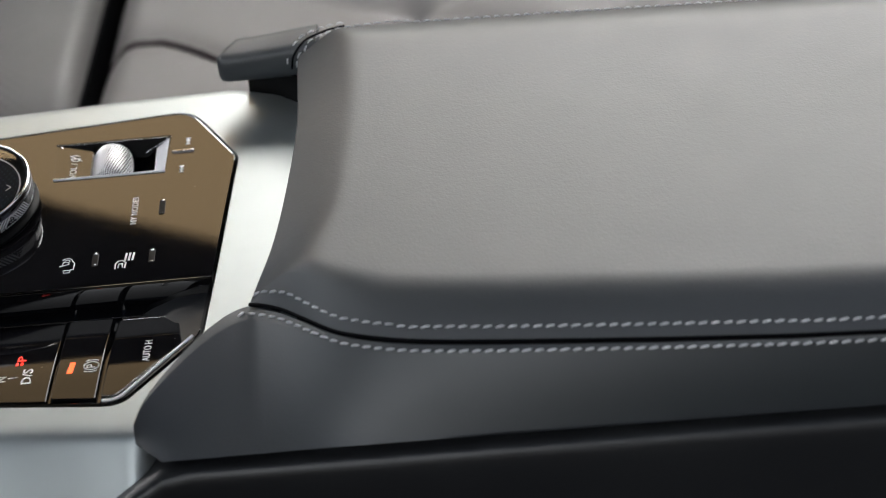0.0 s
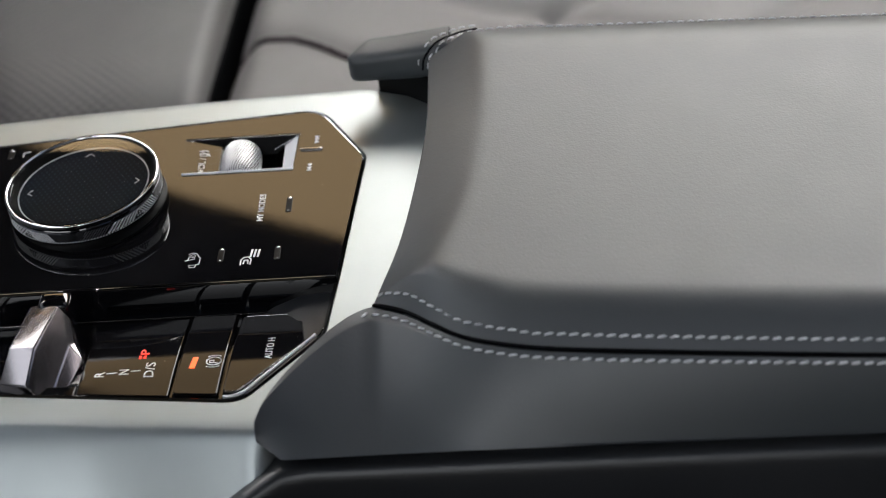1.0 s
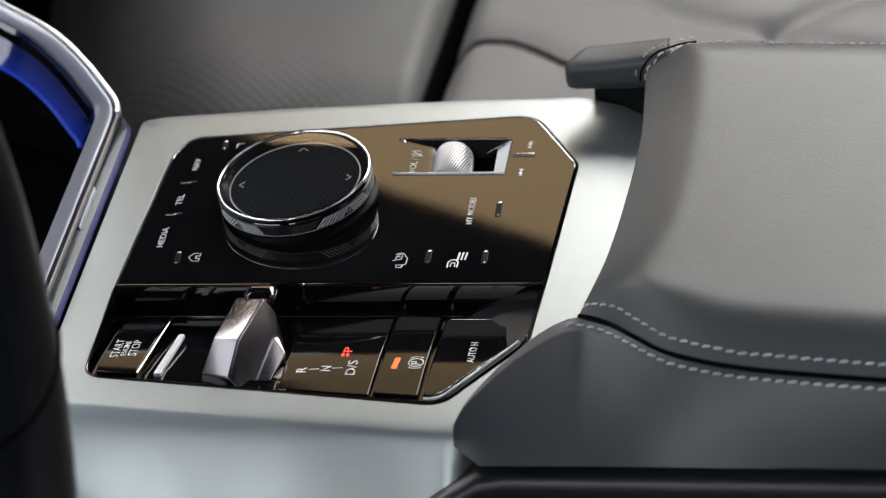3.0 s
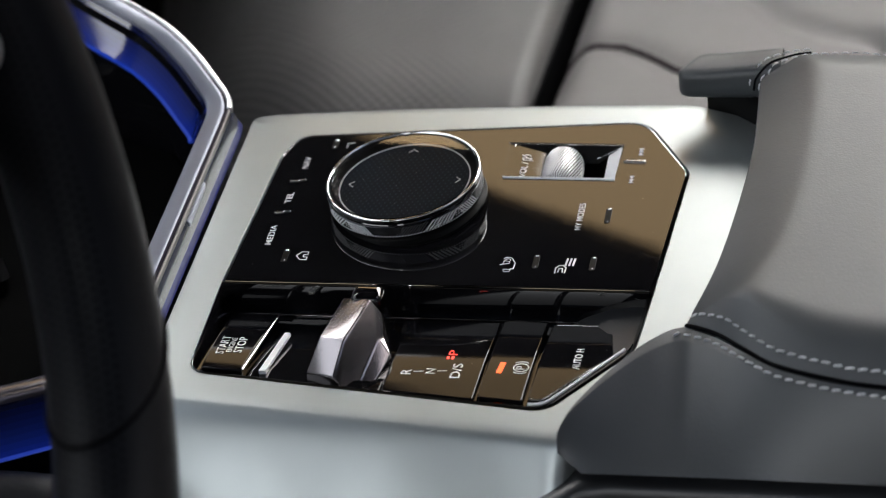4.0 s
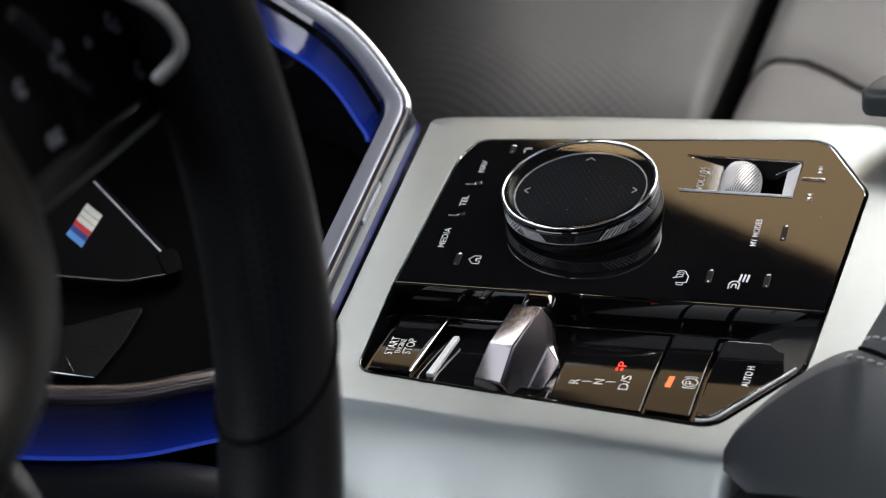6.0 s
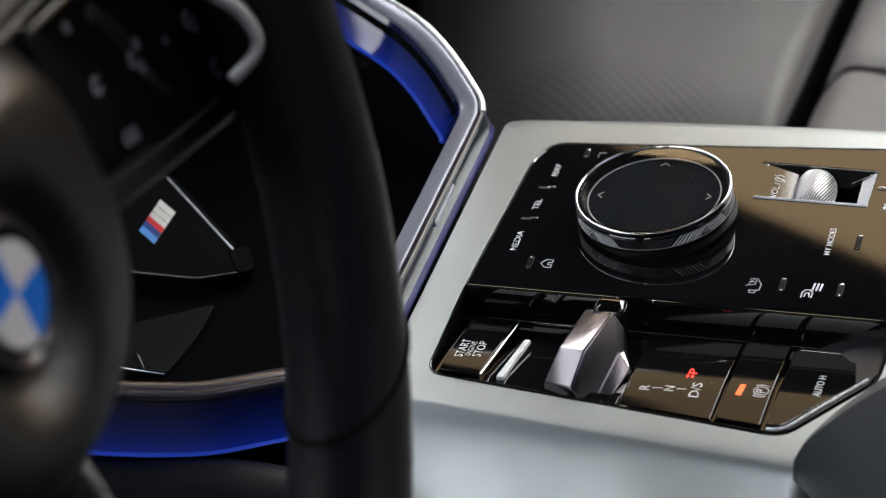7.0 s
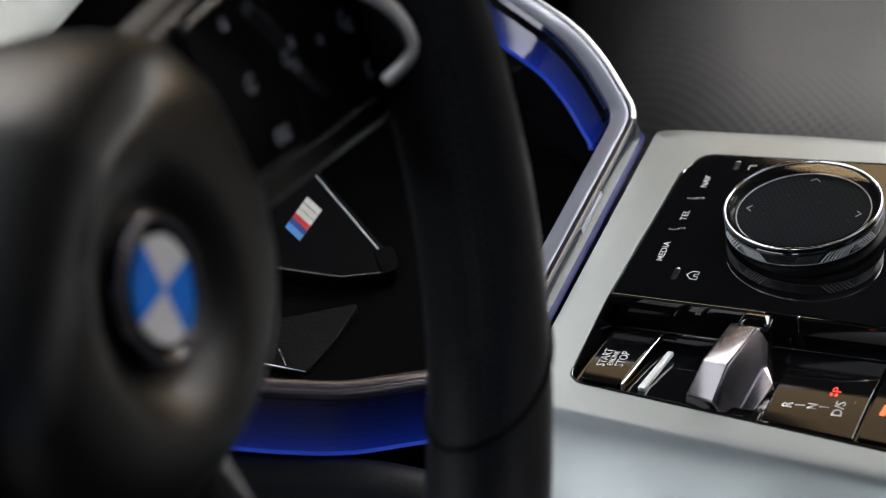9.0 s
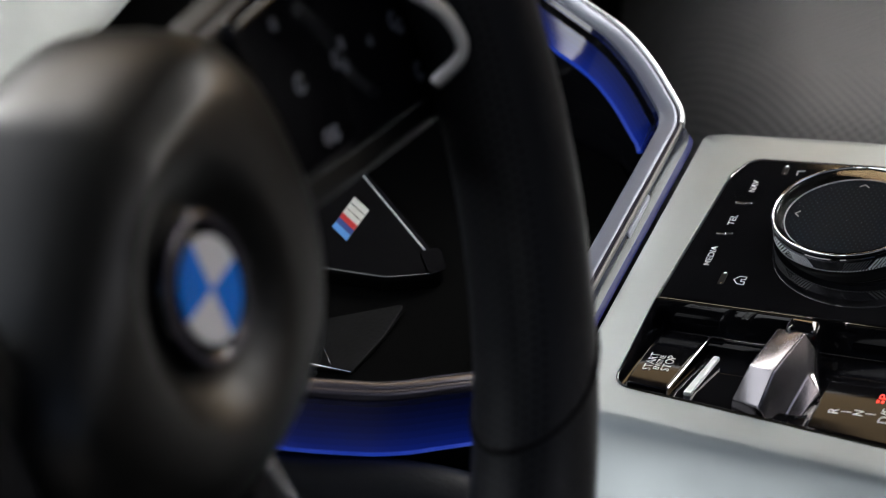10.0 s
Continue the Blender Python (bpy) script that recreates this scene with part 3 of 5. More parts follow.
    for z, r0, amp in ((4.3, 28.3, 0), (4.5, 28.8, 1), (8.8, 28.9, 1), (9.2, 28.4, 0)):
        loops.append([((r0 + (0.12 if (i % 2 and amp) else 0)) * mm * math.cos(2 * math.pi * (i + z * 0.5) / n), (r0 + (0.12 if (i % 2 and amp) else 0)) * mm * math.sin(2 * math.pi * (i + z * 0.5) / n), z * mm) for i in range(n)])
    rings(bm, loops)
    part("grip_ring", bm, GRIP, base, "dark knurled grip ring", smooth=25)

    # fields of slanting facets, their glints painted in three tones, and small studs below
    def facets(name, start, count, step, lean, material, label, width=0.55):
        for turn in range(4):
            bm = bmesh.new()
            for j in range(count):
                a0 = start + turn * 90 + j * step
                loops = []
                for r in (28.7, 29.12):
                    loops.append([(r * mm * math.cos(radians(a)), r * mm * math.sin(radians(a)), z * mm) for a, z in ((a0, 5.2), (a0 + step * width, 5.2), (a0 + step * width + lean, 8.7), (a0 + lean, 8.7))])
                rings(bm, loops, cap=(True, True))
            tagged(part(name, bm, material, base, label, smooth=0), kind="stuff")

    facets("bright_facet_band", -123, 8, 2.3, -5, FACET, "pale slanting facets with painted glint")
    facets("dark_facet_band", -102, 8, 2.2, 4, GRIP, "dark slanting facets")
    facets("dull_facet_band", -87, 9, 2.2, 6, MID_FACET, "dull slanting facets", 0.4)
    facets("bright_facet_band", -66, 7, 3.3, 7, FACET, "pale slanting facets with painted glint")
    bm = bmesh.new()
    for k in range(160):
        ang = radians(k * 2.25)
        rings(bm, [[(r * mm * math.cos(ang + radians(w)), r * mm * math.sin(ang + radians(w)), z * mm) for w, z in ((0, 4.55), (1.0, 4.55), (1.0, 4.95), (0, 4.95))] for r in (28.7, 29.1)], cap=(True, True))
    for turn in range(4):
        for row in range(3):
            for k in range(4):
                ang = radians(-40 + turn * 90 + k * 2.3)
                rings(bm, [[(r * mm * math.cos(ang + radians(w)), r * mm * math.sin(ang + radians(w)), z * mm) for w, z in ((0, 5.8 + row), (0.9, 5.8 + row), (0.9, 6.2 + row), (0, 6.2 + row))] for r in (28.7, 29.1)], cap=(True, True))
    tagged(part("stud_row", bm, FACET, base, "row of tiny bright studs", smooth=0), kind="stuff")
    side = [(28.0, 9.0), (28.7, 9.25), (28.9, 9.6), (28.6, 10.0), (29.0, 10.5), (29.15, 11.2), (29.1, 11.7)]
    part("ring_side", lathe([(r * mm, z * mm) for r, z in side], 96, close_top=False), PIANO, base, "gloss black side of the ring")
    ring_profile = [(29.05, 11.6), (29.15, 11.9), (29.05, 12.25), (28.75, 12.5), (28.4, 12.5), (28.1, 12.3), (27.9, 11.9)]
    part("chrome_ring", lathe([(r * mm, z * mm) for r, z in ring_profile], 96, close_top=False), BRIGHT, base, "polished chrome ring")
    part("cap_ring", lathe([(27.95 * mm, 7.0 * mm), (27.95 * mm, 11.9 * mm), (27.6 * mm, 10.6 * mm), (26.8 * mm, 9.2 * mm), (24.9 * mm, 8.5 * mm), (24.8 * mm, 7.0 * mm)], 96, close_top=False), DULL_BLACK, base, "black border of the cap", smooth=60)
    part("cap_face", lathe([(24.9 * mm, 7.4 * mm), (24.9 * mm, 8.5 * mm), (23 * mm, 8.5 * mm), (1 * mm, 8.5 * mm)], 96), GLASS_CAP, base, "dark matt touch face")
    part("printed_ring", lathe([(24.9 * mm, 8.5 * mm), (24.9 * mm, 8.66 * mm), (24.4 * mm, 8.66 * mm), (24.4 * mm, 8.5 * mm)], 96, close_top=False), INK, base, "fine printed circle")
    pane = part("cap_glass", lathe([(r * mm, (12.0 - 0.5 * (r / 27) ** 2) * mm) for r in range(1, 28, 2)] + [(r * mm, (12.4 - 0.5 * (r / 27) ** 2) * mm) for r in range(27, 0, -2)], 96, close_low=True), CLEAR_GLASS, base, "clear domed glass over the touch face", smooth=40)
    pane.visible_shadow = False
    for a in (0, 90, 180):
        d = radians(a)
        c = Vector((20 * math.cos(d), 20 * math.sin(d))) * mm
        t = Vector((-math.sin(d), math.cos(d)))
        o = Vector((math.cos(d), math.sin(d)))
        tip = c + o * 1.3 * mm
        l, r = c - o * 0.4 * mm + t * 1.7 * mm, c - o * 0.4 * mm - t * 1.7 * mm
        strokes("arrow", [[tuple(l), tuple(tip), tuple(r)]], 0.35 * mm, base, z=8.55 * mm)

    # printed words and symbols
    z = 0.55 * mm
    lettering("nav_lettering", "NAV", (14.3 * mm, 125.8 * mm), 7.6 * mm, 2.3 * mm, th, z=z)
    lettering("tel_lettering", "TEL", (12.5 * mm, 102.8 * mm), 6.6 * mm, 2.3 * mm, th, z=z)
    lettering("media_lettering", "MEDIA", (10.9 * mm, 79.3 * mm), 12.2 * mm, 2.3 * mm, th, z=z)
    lettering("modes_lettering", "MY MODES", (120.8 * mm, 94.4 * mm), 16.6 * mm, 2.3 * mm, th, z=z)
    lettering("volume_lettering", "VOL /", (96.0 * mm, 124.4 * mm), 9.8 * mm, 2.5 * mm, th, z=0.02 * mm, slope=pose(0, 0, 0, 0, 4.3, 0))
    strokes("mute_symbol", [mmp([(95.2, 130.6), (97.4, 130.6), (98.0, 132.0), (94.6, 132.0), (95.2, 130.6)]), mmp([(94.2, 134.0), (98.6, 130.6)]), mmp(arc(96.3, 132.6, 1.6, 30, 150, 6))], 0.35 * mm, th, z=0.48 * mm, height=lambda x, y: -(x - 88.6 * mm) * 0.075)
    for x, y in ((10.4, 113.8), (8.9, 93.3)):
        part("touch_ridge", prism(rounded(mmp([(x, y - 0.35), (x + 3.8, y - 0.2), (x + 3.8, y + 0.5), (x, y + 0.35)]), 0.2 * mm), 0.4 * mm, 0.95 * mm, 0.2 * mm), CHROME, th)
        part("touch_ridge", prism(rounded(mmp([(x + 3.8, y + 0.3), (x + 6, y + 0.7), (x + 6, y + 1.2), (x + 3.8, y + 0.9)]), 0.15 * mm), 0.4 * mm, 0.95 * mm, 0.2 * mm), CHROME, th)
    strokes("home_symbol", [mmp([(26.8, 64.6), (24.4, 64.6), (22.8, 66.9), (24.4, 69.2), (26.8, 69.2), (26.8, 67.6), (25.4, 67.6), (25.4, 66.2), (26.8, 66.2), (26.8, 64.6)])], 0.4 * mm, th, z=z)

    def ridge(x, y, length, name="touch_button"):
        ob = part(name, prism(rounded(mmp([(x - 1.1, y - length / 2), (x + 1.1, y - length / 2 + 0.4), (x + 1.1, y + length / 2), (x - 1.1, y + length / 2 - 0.4)]), 1.0 * mm), 0.3 * mm, 0.68 * mm, 0.16 * mm, 2), DULL_BLACK, th, "raised black touch ridge with bright tips")
        for dy, r in ((length / 2 - 1.0, 0.62), (1.0 - length / 2, 0.34)):
            part("tip", lathe([(r * mm, 0), (r * 0.95 * mm, r * 0.35 * mm), (r * 0.5 * mm, r * 0.7 * mm)], 12), BRIGHT, ob, place=Matrix.Translation(((x + 0.1) * mm, (y + dy) * mm, 0.64 * mm)))
        return ob

    ridge(18.8, 66.6, 8.0)
    ridge(108.8, 66.4, 8.4)
    ridge(128.8, 66.0, 8.4)
    ridge(130.7, 95.2, 9.6)
    ridge(22.8, 138.4, 6.5)
    part("seek_ridge", prism(rounded(mmp([(132.2, 129.3), (140.4, 129.1), (140.4, 130.5), (132.2, 130.5)]), 0.6 * mm), 0.3 * mm, 1.2 * mm, 0.4 * mm), CHROME_SOFT, th, "small bright seek ridge")
    for x, y, way in ((138.0, 136.2, 1), (136.4, 118.4, -1)):
        bm = bmesh.new()
        for k in (-2.1, 0.0):
            q = [(x - 0.95, y + k * way), (x + 0.95, y + k * way), (x, y + (k + 1.9) * way)]
            prism(mmp(q if way > 0 else q[::-1]), z, z + 0.12 * mm, bm=bm)
        prism(mmp([(x - 0.95, y + 2.05 * way - 0.2), (x + 0.95, y + 2.05 * way - 0.2), (x + 0.95, y + 2.05 * way + 0.2), (x - 0.95, y + 2.05 * way + 0.2)]), z, z + 0.12 * mm, bm=bm)
        part("seek_symbol", bm, INK, th, smooth=0)
    # parking aid symbol: car corner, P and waves
    strokes("parking_symbol", [mmp([(97.9, 61.6), (98.2, 60.2), (100.1, 60.2), (100.3, 61.6), (97.9, 61.6)]), mmp([(100.3, 61.9), (101.4, 61.9), (101.6, 65.6), (100.9, 66.6)]),
                               mmp([(96.4, 64.2), (99.6, 65.2), (99.5, 66.3), (97.6, 66.6), (97.3, 64.6)]), mmp(arc(98.9, 66.9, 0.9, -10, 160, 6)), mmp(arc(98.9, 66.9, 1.8, 0, 150, 8))], 0.42 * mm, th, z=z)
    strokes("assist_symbol", [mmp([(116.2, 60.0), (116.2, 63.0), (117.2, 64.4), (118.6, 64.6), (119.8, 63.2), (119.6, 60.2)]), mmp([(117.2, 60.6), (117.4, 62.6), (118.6, 62.8), (118.8, 60.6)])], 0.55 * mm, th, z=z)
    strokes("assist_symbol", [mmp([(x, 64.6), (x + 0.4, 68.6)]) for x in (119.4, 120.7, 122.0)], 0.75 * mm, th, z=z)
    strokes("corner_mark", [mmp([(27.6, 136.4), (27.6, 139), (30, 139.6)])], 0.35 * mm, th, z=z)
    return th



ROLLER = mat("satin roller metal", (0.72, 0.72, 0.73), 0.36, 0.6)
BRIGHT = mat("bright chrome", (0.94, 0.94, 0.95), 0.14, 1.0)
# pale and hardly metallic: paints in the glint that polished metal would reflect
FACET = mat("pale painted glint", (0.86, 0.87, 0.88), 0.4, 0.05)
MID_FACET = mat("dull facet metal", (0.10, 0.10, 0.11), 0.4, 0.4)
GRIP = mat("dark grip metal", (0.05, 0.05, 0.055), 0.25, 0.8)
control_panel()


# ---- gear selector tray ----
def tray_z(x, y):
    """The sunken floor curves down towards the divider."""
    y = max(-12.0, min(46.0, y / mm))
    return (-2.2 - 0.08 * y - 0.002 * y * max(y, 0.0)) * mm


def selector():
    th = thing("gear_selector", "piano black gear selector tray with a silver lever and push buttons", "gear selector")
    inner = inset(LOWER, 0.25 * mm)
    bm = bmesh.new()
    deep = []
    for x, y in LOWER:
        yy = min(y, 50.6 * mm)
        deep.append((x, yy))
    deep = inset(deep, 1.0 * mm)
    rings(bm, [[(x, y, 0.3 * mm) for x, y in LOWER], [(x, y, -0.2 * mm) for x, y in inner], [(x, y, tray_z(x, y) - 1.0 * mm - max(0.0, y - 46 * mm) * 0.6) for x, y in deep]], cap=(False, True))
    part("tray", bm, PIANO, th, "sunken mirror-black tray", smooth=25)
    # bright lips
    rim = [(x, y, 0.15 * mm) for x, y in LOWER if y < 49 * mm]
    part("rim_bead", sweep(rim, circle(0.35 * mm, 8)), PIANO, th)
    low = [(x, y, 0.1 * mm) for x, y in inset(LOWER, 1.7 * mm) if y < 19 * mm and x > 50 * mm]
    part("lower_bead", sweep(low, circle(0.55 * mm, 8)), FACET, th, "chrome bead along the lower edge")
    part("far_bead", sweep([(1.5 * mm, 49.2 * mm, -12.4 * mm), (147 * mm, 48.9 * mm, -12.4 * mm)], circle(0.3 * mm, 8)), CHROME_SOFT, th)

    def key(name, pts, radius, lift, label, lean=0.0):
        q = rounded(mmp(pts), radius * mm)
        bm = prism(q, -1 * mm, lift * mm, 0.5 * mm, 3)
        for k in range(-4, 23):
            bmesh.ops.bisect_plane(bm, geom=bm.verts[:] + bm.edges[:] + bm.faces[:], plane_co=(0, k * 2 * mm, 0), plane_no=(0, 1, 0))
        for v in bm.verts:
            v.co.z += tray_z(v.co.x, v.co.y) - lean * (v.co.y - 16 * mm)
        return part(name, bm, PIANO_LOW, th, label, smooth=28)

    start = key("start_button", [(2.6, 3.6), (17.0, 2.0), (20.6, 43.6), (3.4, 44.2)], 1.6, 1.6, "start stop button with white lettering")

    def word(name, text, x, y, length, cap, parent, lift, material=INK, lean=0.0):
        return lettering(name, text, (x * mm, y * mm), length * mm, cap * mm, parent, material, z=tray_z(x * mm, y * mm) + lift * mm, slope=pose(0, 0, 0, -math.degrees(math.atan(0.08 + 0.004 * y + lean)), 0, 0))

    word("start_lettering", "START", 6.9, 18.6, 12.6, 3.0, start, 1.66)
    word("engine_lettering", "ENGINE", 9.9, 18.7, 10.2, 2.0, start, 1.66)
    word("stop_lettering", "STOP", 13.0, 18.9, 11.0, 3.0, start, 1.66)
    line = [(17.4 * mm, 2.6 * mm, tray_z(0, 2.6 * mm) + 1.6 * mm), (20.8 * mm, 43 * mm, tray_z(0, 43 * mm) + 1.6 * mm)]
    part("edge_line", sweep(line, circle(0.4 * mm, 8)), CHROME_SOFT, start, "thin chrome edge")
    # polished strip in the slot beside the lever
    bm = bmesh.new()
    for a, b in ((8, 31),):
        q = mmp([(22.4, a - 4), (25.0, a - 4), (27.6, b), (25.4, b)])
        prism(rounded(q, 0.6 * mm), -1 * mm, 0.5 * mm, 0.4 * mm, bm=bm, height=tray_z)
    part("bright_strip", bm, FACET, th, "polished strip in the lever slot")

    # lever: a leaning faceted blade with a flared foot
    P = {"a": (48.4, 30.2, 10.4), "b": (58.8, 26, 12.8), "c": (52.8, 7.2, 9.3), "e": (43.5, 10.6, 8.0), "f": (39.8, 1.6, -0.6), "d": (50.6, -4.8, 3.0),
         "j": (53.3, -5.2, -0.7), "l": (57.4, -1.3, -4.6), "m": (61.7, -2, -4.6), "g": (62.4, 26.1, 6.8), "h": (63.4, 20.6, 1.1), "k": (61.7, 17.9, 2.0), "i": (66.8, 14, -1.2),
         "A": (47, 29, -9.5), "E": (41, 9, -9.5), "F": (38.4, 2.6, -9.5), "J": (52.6, -3.0, -9.5), "L": (57.2, -1, -9.5), "M": (61.7, -1.6, -9.5), "I": (66.4, 14, -9.5), "H": (64, 22, -9.5), "G": (62.6, 29, -9.5)}
    bm = bmesh.new()
    V = {k: bm.verts.new((x * mm, y * mm, z * mm)) for k, (x, y, z) in P.items()}
    for f in ("aecb", "efdc", "bclkhg", "cdjl", "klmi", "hki", "aAEe", "eEFf", "fFJj", "fjd", "jJLl", "lLMm", "mMIi", "iIHh", "hHGg", "gGAab", "AEFJLMIHG"):
        bm.faces.new([V[k] for k in f])
    bmesh.ops.recalc_face_normals(bm, faces=bm.faces[:])
    bmesh.ops.triangulate(bm, faces=[f for f in bm.faces if len(f.verts) > 4])
    bmesh.ops.bevel(bm, geom=[e for e in bm.edges if len(e.link_faces) == 2 and e.calc_face_angle(0) > radians(14)], offset=0.7 * mm, segments=3, affect="EDGES", profile=0.5, clamp_overlap=True)
    lever = part("lever", bm, LEVER, th, "leaning silver gear lever", smooth=24)
    cap = box(51 * mm, 62 * mm, 26.5 * mm, 35.5 * mm, -9 * mm, 12.6 * mm, 2.4 * mm, 4)
    part("release_button", cap, PIANO, lever, "black release button behind the lever crown")
    key("slot_frame", [(48, -4.2), (66, -6.4), (66.4, 0), (49, 1)], 0.5, 0.4, "tray edge below the lever")

    scale = key("gear_scale", [(66.6, -5.6), (98.2, -9.2), (99.4, 43.2), (67.5, 43.6)], 0.8, 0.6, "black gear scale with white letters")
    word("reverse_lettering", "R", 73.2, 6.0, 3.2, 3.4, scale, 0.66)
    word("neutral_lettering", "N", 81.3, 6.8, 3.2, 3.4, scale, 0.66)
    word("drive_lettering", "D/S", 90.0, 7.4, 9.2, 3.4, scale, 0.66)
    word("park_lettering", "P", 87.0, 19.2, 3.4, 3.0, scale, 0.68, RED_LAMP)
    strokes("scale_line", [mmp([(75.6, 6.2), (79.0, 6.6)]), mmp([(83.7, 7.0), (86.8, 7.3)])], 0.4 * mm, scale, z=0.6 * mm, height=tray_z)
    strokes("park_mark", [mmp([(85.7, 15.0), (85.7, 16.4)]), mmp([(87.3, 15.0), (87.3, 16.4)])], 0.9 * mm, scale, RED_LAMP, z=0.62 * mm, height=tray_z)

    brake = key("parking_brake_button", [(99.6, -8.8), (114.8, -10.6), (116, 43), (100.2, 43.2)], 1.2, 1.3, "parking brake button with a lit orange bar")
    strokes("lamp_bar", [mmp([(104.6, 6.4), (105.1, 12.0)])], 1.8 * mm, brake, ORANGE_LAMP, z=1.3 * mm, height=tray_z)
    c = (111.6, 9.6)
    strokes("brake_symbol", [mmp(arc(*c, 2.5, 0, 360, 18)), mmp(arc(c[0], c[1], 3.7, 55, 125, 6)), mmp(arc(c[0], c[1], 3.7, 235, 305, 6)), mmp([(112.8, 8.6), (110.2, 8.6), (110.2, 10.1), (111.5, 10.2), (111.6, 8.6)])], 0.42 * mm, brake, z=1.3 * mm, height=tray_z)

    hold = key("hold_button", [(116.6, -10.4), (121.5, -10.6), (141.5, 18.5), (138, 43), (117.4, 43)], 2.0, 1.3, "hold button with white lettering", 0.03)
    word("hold_lettering", "AUTO H", 129.8, 16.2, 14.6, 2.6, hold, 1.36, lean=0.03)
    corner = [(x * mm, y * mm, tray_z(x * mm, y * mm) + (1.3 - 0.03 * (y - 16)) * mm) for x, y in ((119, 42.6), (131, 42.4), (136, 41.6), (137.6, 38.6))]
    part("edge_line", sweep(smooth_path(corner, 4), circle(0.35 * mm, 8)), CHROME_SOFT, hold)
    skirt = [(x * mm, y * mm, tray_z(x * mm, y * mm) + (1.25 - 0.03 * (y - 16)) * mm) for x, y in ((117.0, -9.9), (121.4, -10.1), (127.5, -1.6), (134, 7.6), (139.4, 15.6), (141.1, 19.2))]
    part("edge_line", sweep(smooth_path(skirt, 4), circle(0.2 * mm, 8)), CHROME_SOFT, hold)
    return th


selector()


# ---- armrest ----
def armrest():
    th = thing("armrest", "slate grey leather armrest with twin pale stitching", "armrest")
    top = 33.0
    # upper line of the front edge, from the far wing to the seam's start
    front = smooth_path([(182.6, 155.4, 22.0), (181.2, 147.0, 23.2), (182.6, 100.2, 28.2), (180.1, 66.2, 27.0), (175.7, 35.2, 24.4), (169.4, 16.7, 18.8), (167.4, 12.4, 16.4)], 6)
    seam = smooth_path([(167.2, 11.0, 16.5), (172.5, 7.6, 18), (179.1, 2.9, 19), (188.1, -6.3, 20.5), (198, -14.4, 21), (216, -22, 22), (234, -25.3, 22), (270, -29.9, 22), (322, -35.7, 22), (368, -39.5, 22), (460, -43, 22), (640, -46, 22)], 6)

    def on(line, x):
        for a, b in zip(line, line[1:]):
            if a.x <= x <= b.x:
                return a.lerp(b, (x - a.x) / max(1e-6, b.x - a.x))
        return line[-1] if x > line[-1].x else line[0]

    def front_at(s):
        k = s * (len(front) - 1)
        i = min(int(k), len(front) - 2)
        return front[i].lerp(front[i + 1], k - i)

    # main pad: from the front edge rearwards, far edge to seam
    bm = bmesh.new()
    nj, loops = 48, []
    for dist in (-2, -1, 0, 0.5, 1.5, 3, 5, 7.5, 10, 12.5, 15, 17, 19, 21.5, 25, 30, 37, 46, 60, 80, 105, 135, 170, 220, 290, 370, 470):
        loop = []
        for j in range(nj + 1):
            s = j / nj
            f = front_at(s)
            if dist < 0:
                loop.append(((f.x + (1.5 if dist < -1 else 0.0)) * mm, f.y * mm, (-1.0 if dist < -1 else f.z - 2.0) * mm))
                continue
            x = f.x + dist
            near = on(seam, x)
            far_y = 163.5 - max(0.0, x - 197) * 0.055
            w = min(1.0, dist / 45.0)
            even = far_y + (near.y - far_y) * s ** 0.9
            y = f.y * (1 - w) + even * w
            y = max(y, near.y)
            if j == nj:
                y = near.y
            rise = min(1.0, dist / 21.0)
            zf = f.z + (top - f.z) * (1 - (1 - rise) ** 1.3)
            dn, df = max(0.0, y - near.y), max(0.0, far_y - y)
            zn = near.z + (top - near.z) * (1 - max(0.0, 1 - dn / 19.0) ** 1.7)
            zfar = top - 6.0 * max(0.0, 1 - df / 22.0) ** 2.0
            loop.append((x * mm, y * mm, min(zf if j < nj else near.z, zn, zfar) * mm))
        loops.append(loop)
    rings(bm, loops, closed=False)
    bmesh.ops.smooth_vert(bm, verts=[v for v in bm.verts if not v.is_boundary], factor=0.5)
    skin = BVHTree.FromBMesh(bm)

    def laid(pts, lift):
        """The points lowered onto the pad."""
        out = []
        for x, y, z in pts:
            hit = skin.ray_cast(Vector((x, y, 0.08)), Vector((0, 0, -1)))[0]
            out.append((x, y, (hit.z if hit else z) + lift))
        return out

    part("pad", bm, ARM, th, "smooth grained leather pad", smooth=75)

    # near side panel: its front wing lies on the trim, the rest hangs below the seam
    wing = smooth_path([(130.0, -33.0, 5.6), (133.1, -26.4, 9.5), (141.0, -15.0, 13), (151.1, -2.3, 15.5), (158.2, 3.7, 17.2), (163.2, 7.8, 17.2), (167.2, 10.6, 16.4)], 6)

    def side_at(x, s):
        """A point of the side panel at x, s running from its upper edge down to its lower one."""
        if x <= 167.0:
            t = on(wing, x)
            yt, zt = t.y, t.z
        else:
            t = on(seam, x)
            yt, zt = t.y - 1.0, t.z - 0.6
        yb, zb = -41.0 - max(0.0, x - 190) * 0.016, -4.0
        if x < 138:
            k = (x - 130.0) / 8.0
            yb, zb = -36.5 - 4.5 * k, 0.5 - 4.5 * k
        bevel = min(1.0, s / 0.11)
        lift = 1.5 * bevel * (1 - s)
        return yt + (yb - yt) * s - 0.8 * math.sin(math.pi * s), zt + (zb - zt) * s ** 1.05 + lift

    rows = []
    xs = [130.0, 130.6, 131.6, 133, 135, 138, 142, 147, 152, 157, 162, 166.9, 171, 177, 184, 192, 201, 212, 226, 245, 270, 300, 340, 390, 460, 640]
    for x in xs:
        loop = []
